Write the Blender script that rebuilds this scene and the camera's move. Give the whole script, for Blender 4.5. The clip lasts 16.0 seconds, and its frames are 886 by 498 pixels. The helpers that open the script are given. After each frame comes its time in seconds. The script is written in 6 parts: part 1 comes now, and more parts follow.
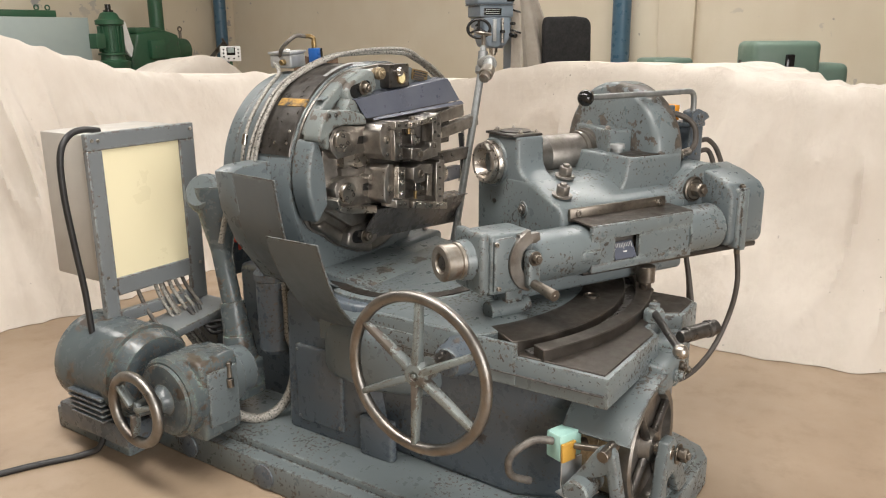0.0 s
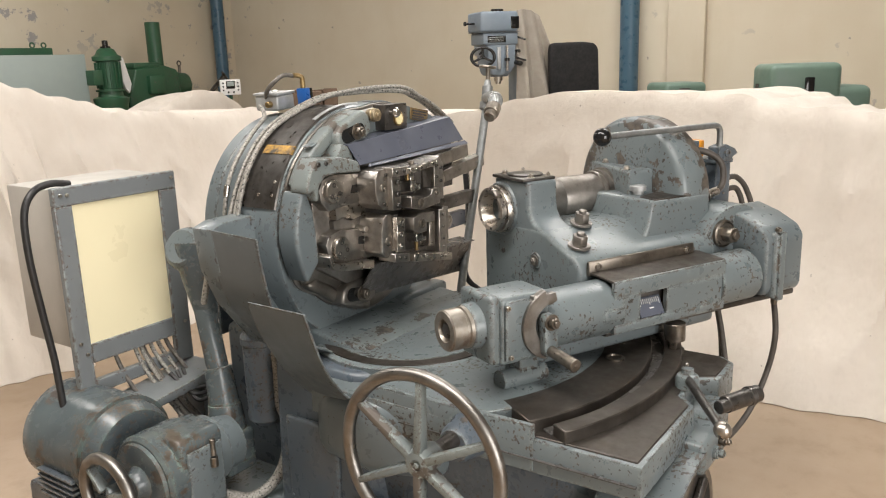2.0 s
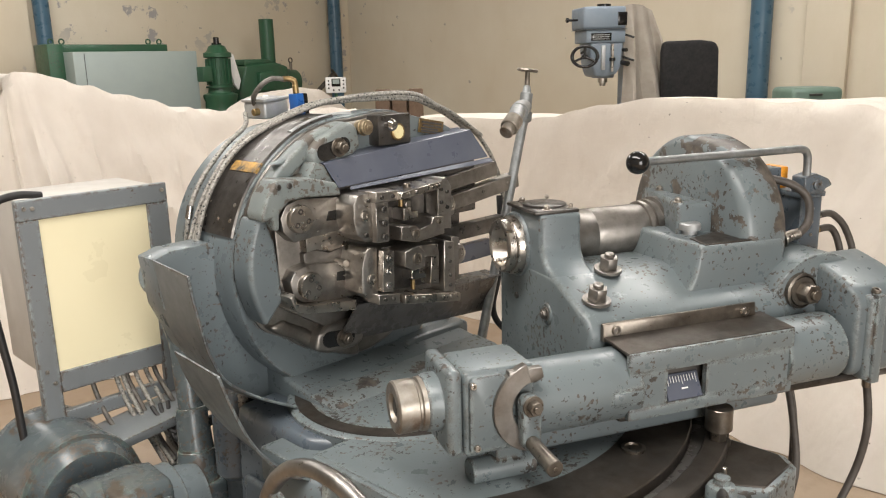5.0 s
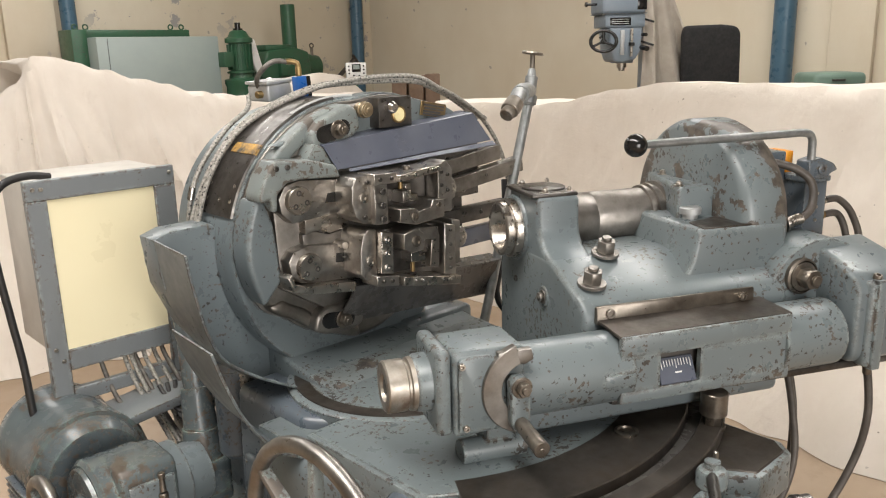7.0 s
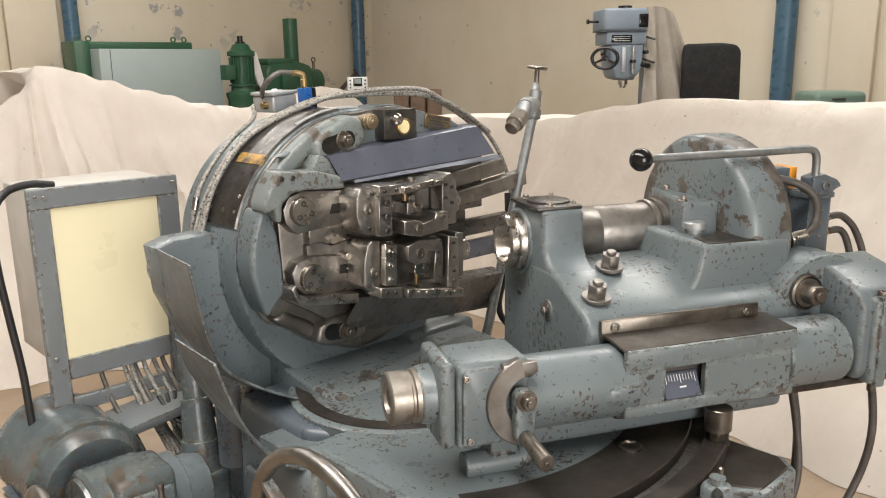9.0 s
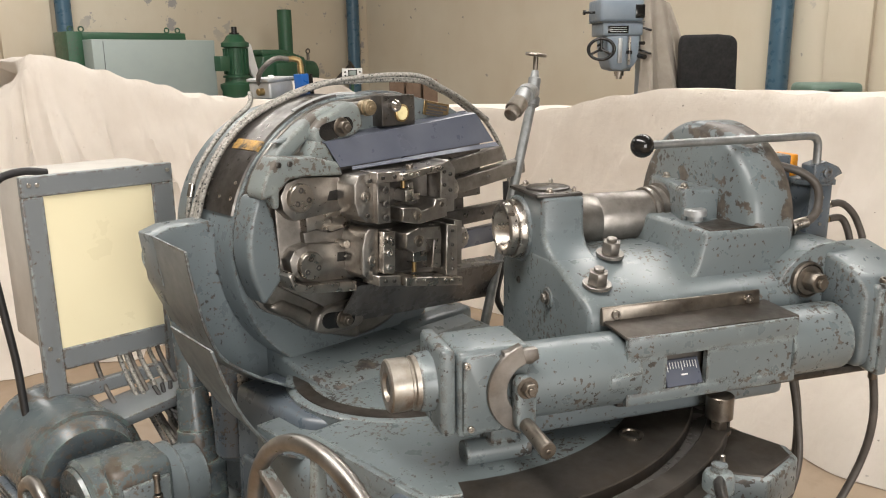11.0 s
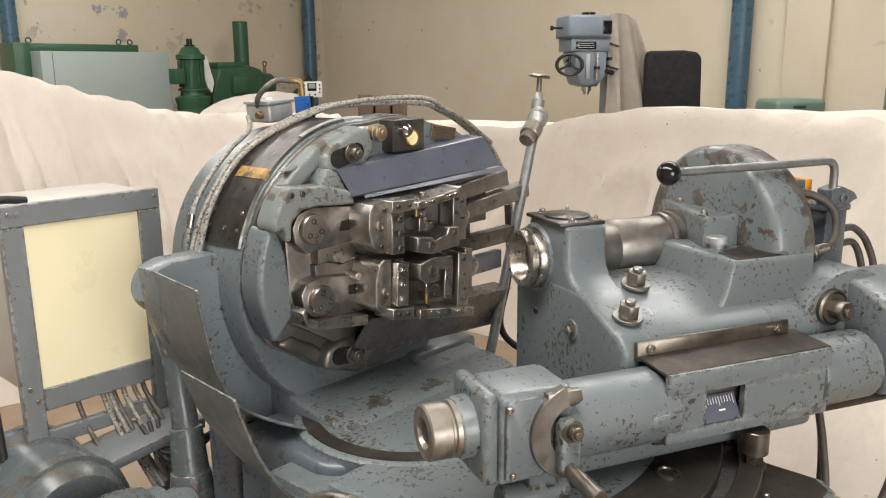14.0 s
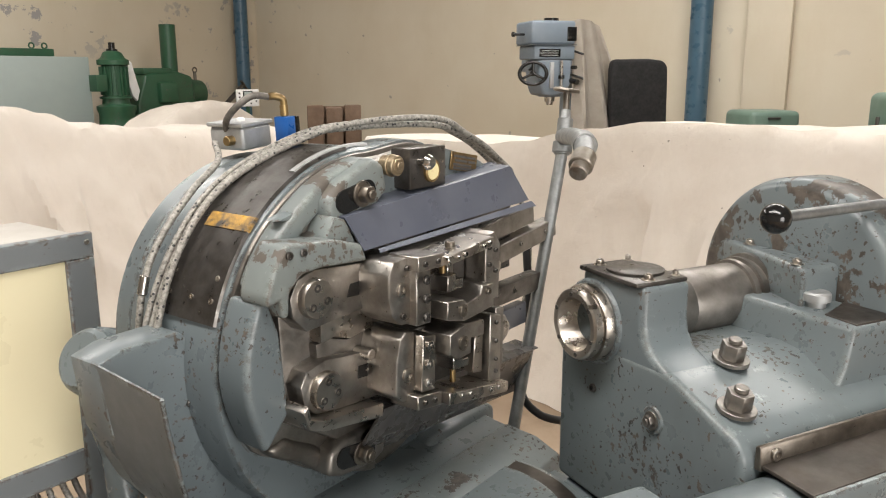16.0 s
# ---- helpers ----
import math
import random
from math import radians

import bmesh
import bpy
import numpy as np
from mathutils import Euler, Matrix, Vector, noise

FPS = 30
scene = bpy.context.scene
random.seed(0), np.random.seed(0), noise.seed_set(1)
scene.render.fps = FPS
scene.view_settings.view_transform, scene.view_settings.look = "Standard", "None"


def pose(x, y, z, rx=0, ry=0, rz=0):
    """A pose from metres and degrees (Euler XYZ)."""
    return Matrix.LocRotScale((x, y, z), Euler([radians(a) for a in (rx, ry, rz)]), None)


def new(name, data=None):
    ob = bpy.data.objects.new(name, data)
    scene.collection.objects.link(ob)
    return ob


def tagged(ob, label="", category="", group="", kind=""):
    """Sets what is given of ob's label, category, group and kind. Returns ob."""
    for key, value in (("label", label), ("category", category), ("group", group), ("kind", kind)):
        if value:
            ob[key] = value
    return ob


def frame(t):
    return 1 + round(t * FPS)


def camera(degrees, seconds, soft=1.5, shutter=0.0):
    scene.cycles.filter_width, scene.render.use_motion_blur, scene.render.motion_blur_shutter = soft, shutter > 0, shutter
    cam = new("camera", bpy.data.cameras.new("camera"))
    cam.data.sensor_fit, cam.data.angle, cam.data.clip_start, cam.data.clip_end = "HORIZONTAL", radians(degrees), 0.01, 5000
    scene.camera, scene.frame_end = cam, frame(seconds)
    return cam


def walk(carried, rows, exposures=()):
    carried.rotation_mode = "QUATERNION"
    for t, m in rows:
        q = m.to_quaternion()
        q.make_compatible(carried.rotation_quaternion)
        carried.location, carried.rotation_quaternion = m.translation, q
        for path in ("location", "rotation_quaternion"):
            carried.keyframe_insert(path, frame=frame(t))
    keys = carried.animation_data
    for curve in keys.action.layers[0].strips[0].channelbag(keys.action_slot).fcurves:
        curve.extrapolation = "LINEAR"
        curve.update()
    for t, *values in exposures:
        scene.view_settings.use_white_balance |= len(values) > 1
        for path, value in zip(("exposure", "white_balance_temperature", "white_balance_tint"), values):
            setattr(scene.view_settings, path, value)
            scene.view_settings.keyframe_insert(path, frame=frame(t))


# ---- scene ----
cam = camera(58.2, 16.0, soft=1.1)
METRES, EYE, TURN = 2.0, 1.62, -55.8
ROWS = [
    (0.0, 0.0, 0.0, 0.0, -0.13, -15.0, 0.47),
    (0.5, 0.0083, 0.0069, -0.0009, -0.53, -14.99, 0.67),
    (1.0, 0.0075, 0.0382, 0.0024, -0.83, -14.7, 1.0),
    (1.5, -0.018, 0.0968, 0.0157, -0.53, -14.07, 1.36),
    (2.0, 0.0086, 0.1558, 0.0188, 0.19, -13.29, 1.79),
    (2.5, 0.0787, 0.2399, 0.0244, 3.06, -12.21, 1.8),
    (3.0, 0.1098, 0.2988, 0.0274, 5.06, -12.24, 2.19),
    (5.5, 0.2196, 0.4318, 0.016, 11.21, -13.47, 1.13),
    (6.0, 0.234, 0.4282, 0.0116, 11.88, -13.94, 1.13),
    (6.5, 0.2404, 0.427, 0.0123, 12.06, -14.16, 1.28),
    (7.0, 0.2422, 0.4264, 0.0145, 12.06, -14.09, 1.38),
    (7.5, 0.2414, 0.4257, 0.0151, 12.05, -13.82, 1.32),
    (8.0, 0.239, 0.424, 0.0142, 12.07, -13.46, 1.12),
    (8.5, 0.2372, 0.4236, 0.0134, 12.07, -13.14, 0.9),
    (9.0, 0.2336, 0.4252, 0.0101, 12.06, -12.99, 0.75),
    (11.5, 0.2247, 0.4329, -0.0025, 11.54, -13.65, 0.5),
    (12.0, 0.2218, 0.4291, -0.0036, 11.39, -13.81, 0.26),
    (12.5, 0.223, 0.4312, -0.004, 10.98, -13.86, 0.11),
    (13.0, 0.2214, 0.4337, -0.0036, 10.25, -13.78, 0.12),
    (13.5, 0.1946, 0.4419, 0.0023, 9.18, -13.31, 0.24),
    (14.0, 0.1226, 0.467, 0.0171, 7.85, -12.75, 0.4),
    (14.5, 0.0692, 0.5058, 0.0235, 6.17, -11.9, 0.74),
    (15.0, 0.0236, 0.6092, 0.0195, 5.13, -11.66, 0.38),
    (15.5, -0.0006, 0.6772, 0.0276, 3.86, -12.01, 0.0),
    (16.0, -0.0253, 0.7114, 0.0253, 2.65, -12.33, 0.12),
]
walk(cam, [(t, pose(-2.437, -1.926, EYE, 0, 0, TURN) @ pose(METRES * x, METRES * y, METRES * z, 90 + pitch, roll, yaw)) for t, x, y, z, yaw, pitch, roll in ROWS],
     exposures=[(0.0, 0.0), (16.0, 0.0)])

# ---- world and light ----
world = bpy.data.worlds.new("sky")
scene.world = world
world.use_nodes = True
wn = world.node_tree
sky = wn.nodes.new("ShaderNodeTexSky")
sky.sky_type, sky.sun_disc = "NISHITA", False
sky.sun_elevation, sky.sun_rotation = radians(48), radians(150)
wn.nodes["Background"].inputs["Strength"].default_value = 0.08
wn.links.new(sky.outputs[0], wn.nodes["Background"].inputs["Color"])


def area_lamp(name, m, sx, sy, watts, colour):
    la = bpy.data.lights.new(name, "AREA")
    la.shape, la.size, la.size_y, la.energy, la.color = "RECTANGLE", sx, sy, watts, colour
    ob = new(name, la)
    ob.matrix_world = m
    return ob


# added area lamps, sources unseen: roof strips and an opening behind the camera
area_lamp("roof_fill_lamp", pose(-1.6, -0.6, 4.62, 0, 0, 0), 0.9, 5.5, 320, (1.0, 0.945, 0.885))
area_lamp("roof_fill_lamp", pose(3.6, 0.6, 4.62, 0, 0, 0), 0.9, 5.5, 240, (1.0, 0.945, 0.885))
area_lamp("roof_fill_lamp", pose(0.8, 5.6, 4.62, 0, 0, 0), 5.0, 0.9, 235, (1.0, 0.945, 0.885))
area_lamp("front_fill_lamp", pose(-2.6, -5.92, 1.75, 90, 0, 0), 3.2, 2.9, 275, (1.0, 0.955, 0.91))


# ---- materials ----
def material(name, rough=0.5, metal=0.0, colour=(0.5, 0.5, 0.5)):
    m = bpy.data.materials.new(name)
    m.use_nodes = True
    b = m.node_tree.nodes["Principled BSDF"]
    b.inputs["Roughness"].default_value, b.inputs["Metallic"].default_value = rough, metal
    b.inputs["Base Color"].default_value = (*colour, 1)
    return m, m.node_tree, b


def coords(nt):
    return nt.nodes.new("ShaderNodeTexCoord").outputs["Object"]


def speckle(nt, vec, scale, detail=4, rough=0.6, stretch=None):
    if stretch:
        mp = nt.nodes.new("ShaderNodeMapping")
        mp.inputs["Scale"].default_value = stretch
        nt.links.new(vec, mp.inputs["Vector"])
        vec = mp.outputs[0]
    n = nt.nodes.new("ShaderNodeTexNoise")
    n.inputs["Scale"].default_value, n.inputs["Detail"].default_value, n.inputs["Roughness"].default_value = scale, detail, rough
    nt.links.new(vec, n.inputs["Vector"])
    return n.outputs["Fac"]


def ramp(nt, fac, lo, hi, a=0.0, b=1.0):
    r = nt.nodes.new("ShaderNodeMapRange")
    for i, v in enumerate((lo, hi, a, b)):
        r.inputs[i + 1].default_value = v
    nt.links.new(fac, r.inputs[0])
    return r.outputs[0]


def calc(nt, op, a, b):
    n = nt.nodes.new("ShaderNodeMath")
    n.operation, n.use_clamp = op, True
    for i, v in enumerate((a, b)):
        if isinstance(v, (int, float)):
            n.inputs[i].default_value = v
        else:
            nt.links.new(v, n.inputs[i])
    return n.outputs[0]


def blend(nt, fac, a, b):
    n = nt.nodes.new("ShaderNodeMix")
    n.data_type = "RGBA"
    for i, v in ((0, fac), (6, a), (7, b)):
        if isinstance(v, tuple):
            n.inputs[i].default_value = (*v, 1)
        elif isinstance(v, (int, float)):
            n.inputs[i].default_value = v
        else:
            nt.links.new(v, n.inputs[i])
    return n.outputs[2]


def relief(nt, b, height, strength, distance=0.002):
    n = nt.nodes.new("ShaderNodeBump")
    n.inputs["Strength"].default_value, n.inputs["Distance"].default_value = strength, distance
    nt.links.new(height, n.inputs["Height"])
    nt.links.new(n.outputs[0], b.inputs["Normal"])


def edge_wear(nt, radius):
    """1 on sharp edges, 0 on flats."""
    bev, geo, dot = nt.nodes.new("ShaderNodeBevel"), nt.nodes.new("ShaderNodeNewGeometry"), nt.nodes.new("ShaderNodeVectorMath")
    bev.samples, bev.inputs["Radius"].default_value, dot.operation = 4, radius, "DOT_PRODUCT"
    nt.links.new(bev.outputs[0], dot.inputs[0])
    nt.links.new(geo.outputs["Normal"], dot.inputs[1])
    return ramp(nt, dot.outputs["Value"], 0.992, 0.95)


def paint(name, c1, c2, chip=(0.034, 0.031, 0.028), wear=0.5, rough=0.36, pale=(0.36, 0.41, 0.39), pale_amount=0.5, edges=True, flakes=0.0):
    """Old machine enamel: even colour, rubbed pale patches, crisp clustered chips down to dark metal, worn edges, flaked areas."""
    m, nt, b = material(name, rough)
    v = coords(nt)
    col = blend(nt, ramp(nt, speckle(nt, v, 2.6, 4), 0.32, 0.68), c1, c2)
    rub = calc(nt, "MULTIPLY", ramp(nt, speckle(nt, v, 17, 7, 0.72), 0.60, 0.66), ramp(nt, speckle(nt, v, 3.1, 2), 0.50, 0.66, 0, pale_amount * 0.75))
    col = blend(nt, rub, col, pale)
    grime = ramp(nt, speckle(nt, v, 5.0, 6, 0.65, (1.0, 1.0, 0.35)), 0.54, 0.78, 0.0, 0.26)
    col = blend(nt, grime, col, (0.070, 0.066, 0.055))
    cluster = ramp(nt, speckle(nt, v, 5.5, 3, 0.55), 0.42, 0.64, 0.0, 0.16)
    small = calc(nt, "ADD", speckle(nt, v, 78, 4, 0.55), cluster)
    chips = ramp(nt, small, 0.762 - 0.055 * wear, 0.770 - 0.055 * wear)
    patch = ramp(nt, speckle(nt, v, 8, 8, 0.66), 0.695 - 0.035 * wear - 0.11 * flakes, 0.703 - 0.035 * wear - 0.11 * flakes)
    chips = calc(nt, "MAXIMUM", chips, patch)
    if edges:
        worn = calc(nt, "MULTIPLY", edge_wear(nt, 0.014), ramp(nt, speckle(nt, v, 34, 6, 0.75), 0.49, 0.52))
        chips = calc(nt, "MAXIMUM", chips, worn)
        col = blend(nt, calc(nt, "MULTIPLY", edge_wear(nt, 0.018), ramp(nt, speckle(nt, v, 9, 5, 0.7), 0.40, 0.60, 0, 0.45)), col, pale)
    col = blend(nt, chips, col, blend(nt, ramp(nt, speckle(nt, v, 30, 4), 0.40, 0.62), chip, (0.105, 0.088, 0.072)))
    nt.links.new(col, b.inputs["Base Color"])
    nt.links.new(calc(nt, "ADD", ramp(nt, speckle(nt, v, 22, 4), 0.3, 0.7, rough - 0.06, rough + 0.12), calc(nt, "MULTIPLY", chips, 0.14)), b.inputs["Roughness"])
    relief(nt, b, calc(nt, "SUBTRACT", ramp(nt, speckle(nt, v, 45, 4), 0, 1, 0.25, 0.55), calc(nt, "MULTIPLY", chips, 0.5)), 0.16, 0.0013)
    return m


def steel(name, c1, c2, rough=0.34, metal=1.0, scale=16, stretch=None, stain=(0.10, 0.07, 0.045), stain_amount=0.5):
    m, nt, b = material(name, rough, metal)
    v = coords(nt)
    col = blend(nt, ramp(nt, speckle(nt, v, scale, 6, 0.65, stretch), 0.35, 0.68), c1, c2)
    col = blend(nt, ramp(nt, speckle(nt, v, 7, 6, 0.7), 0.52, 0.72, 0, stain_amount), col, stain)
    nt.links.new(col, b.inputs["Base Color"])
    nt.links.new(ramp(nt, speckle(nt, v, scale * 2.5, 5), 0.3, 0.7, rough - 0.1, rough + 0.16), b.inputs["Roughness"])
    relief(nt, b, speckle(nt, v, 130, 3), 0.03, 0.0004)
    return m


def plain(name, c1, c2, rough=0.5, scale=9.0, bump=0.1, fine=90):
    m, nt, b = material(name, rough)
    v = coords(nt)
    col = blend(nt, ramp(nt, speckle(nt, v, scale, 6, 0.65), 0.36, 0.66), c1, c2)
    nt.links.new(col, b.inputs["Base Color"])
    nt.links.new(ramp(nt, speckle(nt, v, scale * 3, 4), 0.3, 0.7, max(rough - 0.1, 0.04), rough + 0.1), b.inputs["Roughness"])
    relief(nt, b, speckle(nt, v, fine, 4), bump, 0.001)
    return m


GREY = paint("grey_blue_enamel", (0.115, 0.138, 0.148), (0.134, 0.159, 0.168), wear=0.62, rough=0.30)
GREY_WORN = paint("grey_blue_enamel_chipped", (0.126, 0.150, 0.158), (0.152, 0.178, 0.184), wear=1.1, rough=0.30, pale_amount=0.6)
GREY_FLAKED = paint("grey_blue_enamel_flaked", (0.126, 0.150, 0.158), (0.152, 0.178, 0.184), chip=(0.050, 0.043, 0.036), wear=0.9, rough=0.30, pale_amount=0.6, flakes=1.4)
SCARRED = paint("grey_enamel_scarred_by_swarf", (0.128, 0.150, 0.156), (0.155, 0.178, 0.180), wear=1.25, rough=0.36, pale_amount=0.4, flakes=0.4)
GREY_SMOOTH = paint("grey_blue_sheet_enamel", (0.088, 0.104, 0.114), (0.112, 0.130, 0.138), wear=0.05, rough=0.34, pale_amount=0.25)
DEEP = paint("dark_blue_grey_enamel", (0.074, 0.092, 0.112), (0.094, 0.113, 0.132), wear=0.55, rough=0.28, pale_amount=0.3)
PATINA = paint("green_grey_worn_enamel", (0.135, 0.157, 0.160), (0.200, 0.223, 0.215), chip=(0.085, 0.074, 0.062), wear=0.9, pale=(0.44, 0.49, 0.43), pale_amount=1.0, flakes=0.85)
OILY = paint("oily_grey_green_enamel", (0.054, 0.068, 0.078), (0.115, 0.138, 0.142), chip=(0.06, 0.045, 0.032), wear=1.1, rough=0.22, pale=(0.26, 0.37, 0.31), pale_amount=1.0, flakes=0.7)
SLATE = plain("slate_grey_sheet", (0.085, 0.095, 0.125), (0.115, 0.125, 0.155), 0.33, 5, 0.05)
DARKSHEET = plain("dark_oiled_sheet", (0.055, 0.052, 0.050), (0.105, 0.099, 0.093), 0.28, 7, 0.08)
STEEL = steel("bare_steel", (0.50, 0.465, 0.42), (0.36, 0.325, 0.285), 0.30, stain_amount=0.3)
STEEL_TOOL = steel("oiled_tool_steel", (0.44, 0.415, 0.385), (0.31, 0.288, 0.262), 0.36, scale=34, stain=(0.17, 0.14, 0.11), stain_amount=0.3)
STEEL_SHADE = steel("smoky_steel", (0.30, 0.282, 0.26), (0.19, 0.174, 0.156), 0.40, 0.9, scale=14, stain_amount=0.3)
STEEL_FACE = steel("dull_brown_grey_steel", (0.30, 0.280, 0.252), (0.185, 0.168, 0.148), 0.40, 0.9, scale=10, stain=(0.06, 0.045, 0.03), stain_amount=0.5)
STEEL_CAP = steel("rust_spotted_steel", (0.40, 0.37, 0.33), (0.27, 0.24, 0.20), 0.40, 0.85, scale=22, stain=(0.17, 0.075, 0.03), stain_amount=0.9)
STEEL_DARK = steel("dark_steel", (0.15, 0.142, 0.135), (0.075, 0.069, 0.062), 0.34, 0.85, stain=(0.05, 0.035, 0.02))
STEEL_TABLE = steel("oily_machined_table", (0.105, 0.092, 0.08), (0.055, 0.048, 0.041), 0.40, 0.7, 9, stain=(0.07, 0.05, 0.03))
CHROME = steel("polished_steel", (0.50, 0.48, 0.455), (0.42, 0.40, 0.375), 0.20, scale=4, stain_amount=0.0)
RIM = steel("hand_polished_rim", (0.31, 0.295, 0.275), (0.20, 0.185, 0.17), 0.37, scale=10, stain=(0.16, 0.10, 0.06), stain_amount=0.55)
GALV = steel("galvanised_pipe", (0.33, 0.34, 0.34), (0.21, 0.22, 0.22), 0.48, 0.8, 24, stain=(0.22, 0.21, 0.20))
BRASS = steel("tarnished_brass", (0.42, 0.30, 0.14), (0.24, 0.17, 0.09), 0.4)
RUSTY = steel("brown_oiled_steel", (0.25, 0.222, 0.188), (0.125, 0.108, 0.09), 0.36, 0.9)
BRONZE = steel("oily_bronze_drum", (0.46, 0.38, 0.26), (0.26, 0.20, 0.13), 0.36, 0.85, 12, (1, 8, 8))
ALU = steel("cast_aluminium", (0.52, 0.53, 0.53), (0.42, 0.43, 0.43), 0.5, 0.7, stain_amount=0.1)
CREAM = plain("cream_enamel", (0.815, 0.74, 0.50), (0.825, 0.752, 0.515), 0.35, 2.5, 0.03)
CABGREY = plain("warm_grey_enamel", (0.42, 0.40, 0.365), (0.47, 0.45, 0.41), 0.45, 3)
FRAMEGREY = paint("mid_grey_enamel", (0.16, 0.175, 0.185), (0.185, 0.20, 0.205), chip=(0.10, 0.065, 0.045), wear=-0.5, rough=0.45, pale_amount=0.1)
BLACK = plain("black_rubber", (0.012, 0.012, 0.013), (0.022, 0.021, 0.02), 0.5, 20)
CABLE = plain("brown_grey_cable", (0.050, 0.043, 0.037), (0.085, 0.074, 0.064), 0.5, 20)
BAKELITE = plain("black_bakelite", (0.008, 0.008, 0.008), (0.012, 0.012, 0.012), 0.12, 9, 0.0)
BLACKCLOTH = plain("black_fabric", (0.010, 0.010, 0.011), (0.018, 0.017, 0.017), 0.9, 12, 0.3, 160)
RED = plain("red_plastic", (0.55, 0.03, 0.02), (0.6, 0.05, 0.03), 0.35)
BLUE = plain("blue_plastic", (0.012, 0.09, 0.32), (0.02, 0.11, 0.38), 0.35)
TEAL = plain("pale_teal_enamel", (0.32, 0.55, 0.50), (0.40, 0.62, 0.56), 0.4)
OCHRE = plain("ochre_varnish", (0.50, 0.28, 0.05), (0.62, 0.36, 0.07), 0.35, 18)
SMEAR = plain("smeared_yellow_paint", (0.05, 0.045, 0.04), (0.56, 0.32, 0.06), 0.35, 30)
AMBER = plain("amber_plastic", (0.72, 0.28, 0.02), (0.8, 0.34, 0.03), 0.3)
IVORY = plain("yellowed_dial", (0.80, 0.70, 0.38), (0.85, 0.76, 0.45), 0.3)
WHITE = plain("white_panel", (0.78, 0.78, 0.76), (0.82, 0.82, 0.8), 0.45)
GREEN = paint("dark_green_enamel", (0.020, 0.072, 0.036), (0.030, 0.096, 0.050), wear=0.4, pale=(0.08, 0.2, 0.1), pale_amount=0.2, edges=False)
SAGE = plain("sage_green_enamel", (0.115, 0.18, 0.145), (0.135, 0.20, 0.16), 0.42, 3)
PALEGREEN = plain("pale_grey_green_enamel", (0.27, 0.32, 0.305), (0.30, 0.35, 0.33), 0.45, 1.5)
BLUEGREY = plain("blue_grey_enamel", (0.17, 0.21, 0.255), (0.20, 0.24, 0.28), 0.4, 4)
PIPEBLUE = plain("slate_blue_pipe_paint", (0.045, 0.10, 0.15), (0.06, 0.125, 0.18), 0.32, 4)
WOOD = plain("dark_wood", (0.10, 0.06, 0.035), (0.15, 0.095, 0.06), 0.7, 10)
CONDUIT = steel("flexible_conduit", (0.20, 0.185, 0.165), (0.09, 0.083, 0.076), 0.55, 0.5, 40)


def braid():
    m, nt, b = material("braided_hose", 0.55, 0.25)
    v = coords(nt)
    col = blend(nt, ramp(nt, speckle(nt, v, 140, 2), 0.4, 0.6), (0.36, 0.345, 0.31), (0.20, 0.19, 0.17))
    vo = nt.nodes.new("ShaderNodeTexVoronoi")
    vo.inputs["Scale"].default_value = 80
    nt.links.new(v, vo.inputs["Vector"])
    col = blend(nt, ramp(nt, vo.outputs["Distance"], 0.27, 0.20), col, (0.03, 0.03, 0.03))
    nt.links.new(col, b.inputs["Base Color"])
    relief(nt, b, speckle(nt, v, 300, 2), 0.5, 0.001)
    return m


def cloth():
    m, nt, b = material("cotton_dust_sheet", 0.9)
    v = coords(nt)
    col = blend(nt, ramp(nt, speckle(nt, v, 1.6, 5), 0.35, 0.68), (0.60, 0.54, 0.47), (0.69, 0.635, 0.565))
    col = blend(nt, ramp(nt, speckle(nt, v, 5, 7, 0.7), 0.60, 0.78, 0, 0.35), col, (0.50, 0.42, 0.33))
    spots = calc(nt, "MULTIPLY", ramp(nt, speckle(nt, v, 26, 2), 0.73, 0.75), ramp(nt, speckle(nt, v, 1.9, 2), 0.52, 0.6, 0, 0.8))
    col = blend(nt, spots, col, (0.12, 0.10, 0.08))
    nt.links.new(col, b.inputs["Base Color"])
    b.inputs["Sheen Weight"].default_value = 0.15
    h = calc(nt, "ADD", calc(nt, "MULTIPLY", speckle(nt, v, 3.2, 4, 0.55, (1, 1, 0.45)), 0.8), calc(nt, "MULTIPLY", speckle(nt, v, 420, 2), 0.03))
    relief(nt, b, h, 0.75, 0.08)
    return m


def wall_paint(name, start, size):
    m, nt, b = material(name, 0.75)
    v = coords(nt)
    col = blend(nt, ramp(nt, speckle(nt, v, 0.5, 4), 0.35, 0.65), (0.56, 0.485, 0.365), (0.62, 0.56, 0.445))
    col = blend(nt, ramp(nt, speckle(nt, v, 1.8, 7, 0.7, (1, 1, 0.4)), 0.5, 0.8, 0, 0.4), col, (0.52, 0.44, 0.31))
    zone = ramp(nt, speckle(nt, v, 0.45, 2), start, start + 0.12)
    peel = calc(nt, "MULTIPLY", ramp(nt, speckle(nt, v, 3.6, 8, 0.66), size, size + 0.015), zone)
    col = blend(nt, peel, col, (0.32, 0.30, 0.285))
    pits = ramp(nt, speckle(nt, v, 9, 2, 0.4), 0.755, 0.77)
    col = blend(nt, pits, col, (0.36, 0.33, 0.28))
    nt.links.new(col, b.inputs["Base Color"])
    relief(nt, b, calc(nt, "SUBTRACT", ramp(nt, speckle(nt, v, 30, 5), 0, 1, 0.2, 0.6), calc(nt, "MULTIPLY", peel, 0.4)), 0.35, 0.006)
    return m


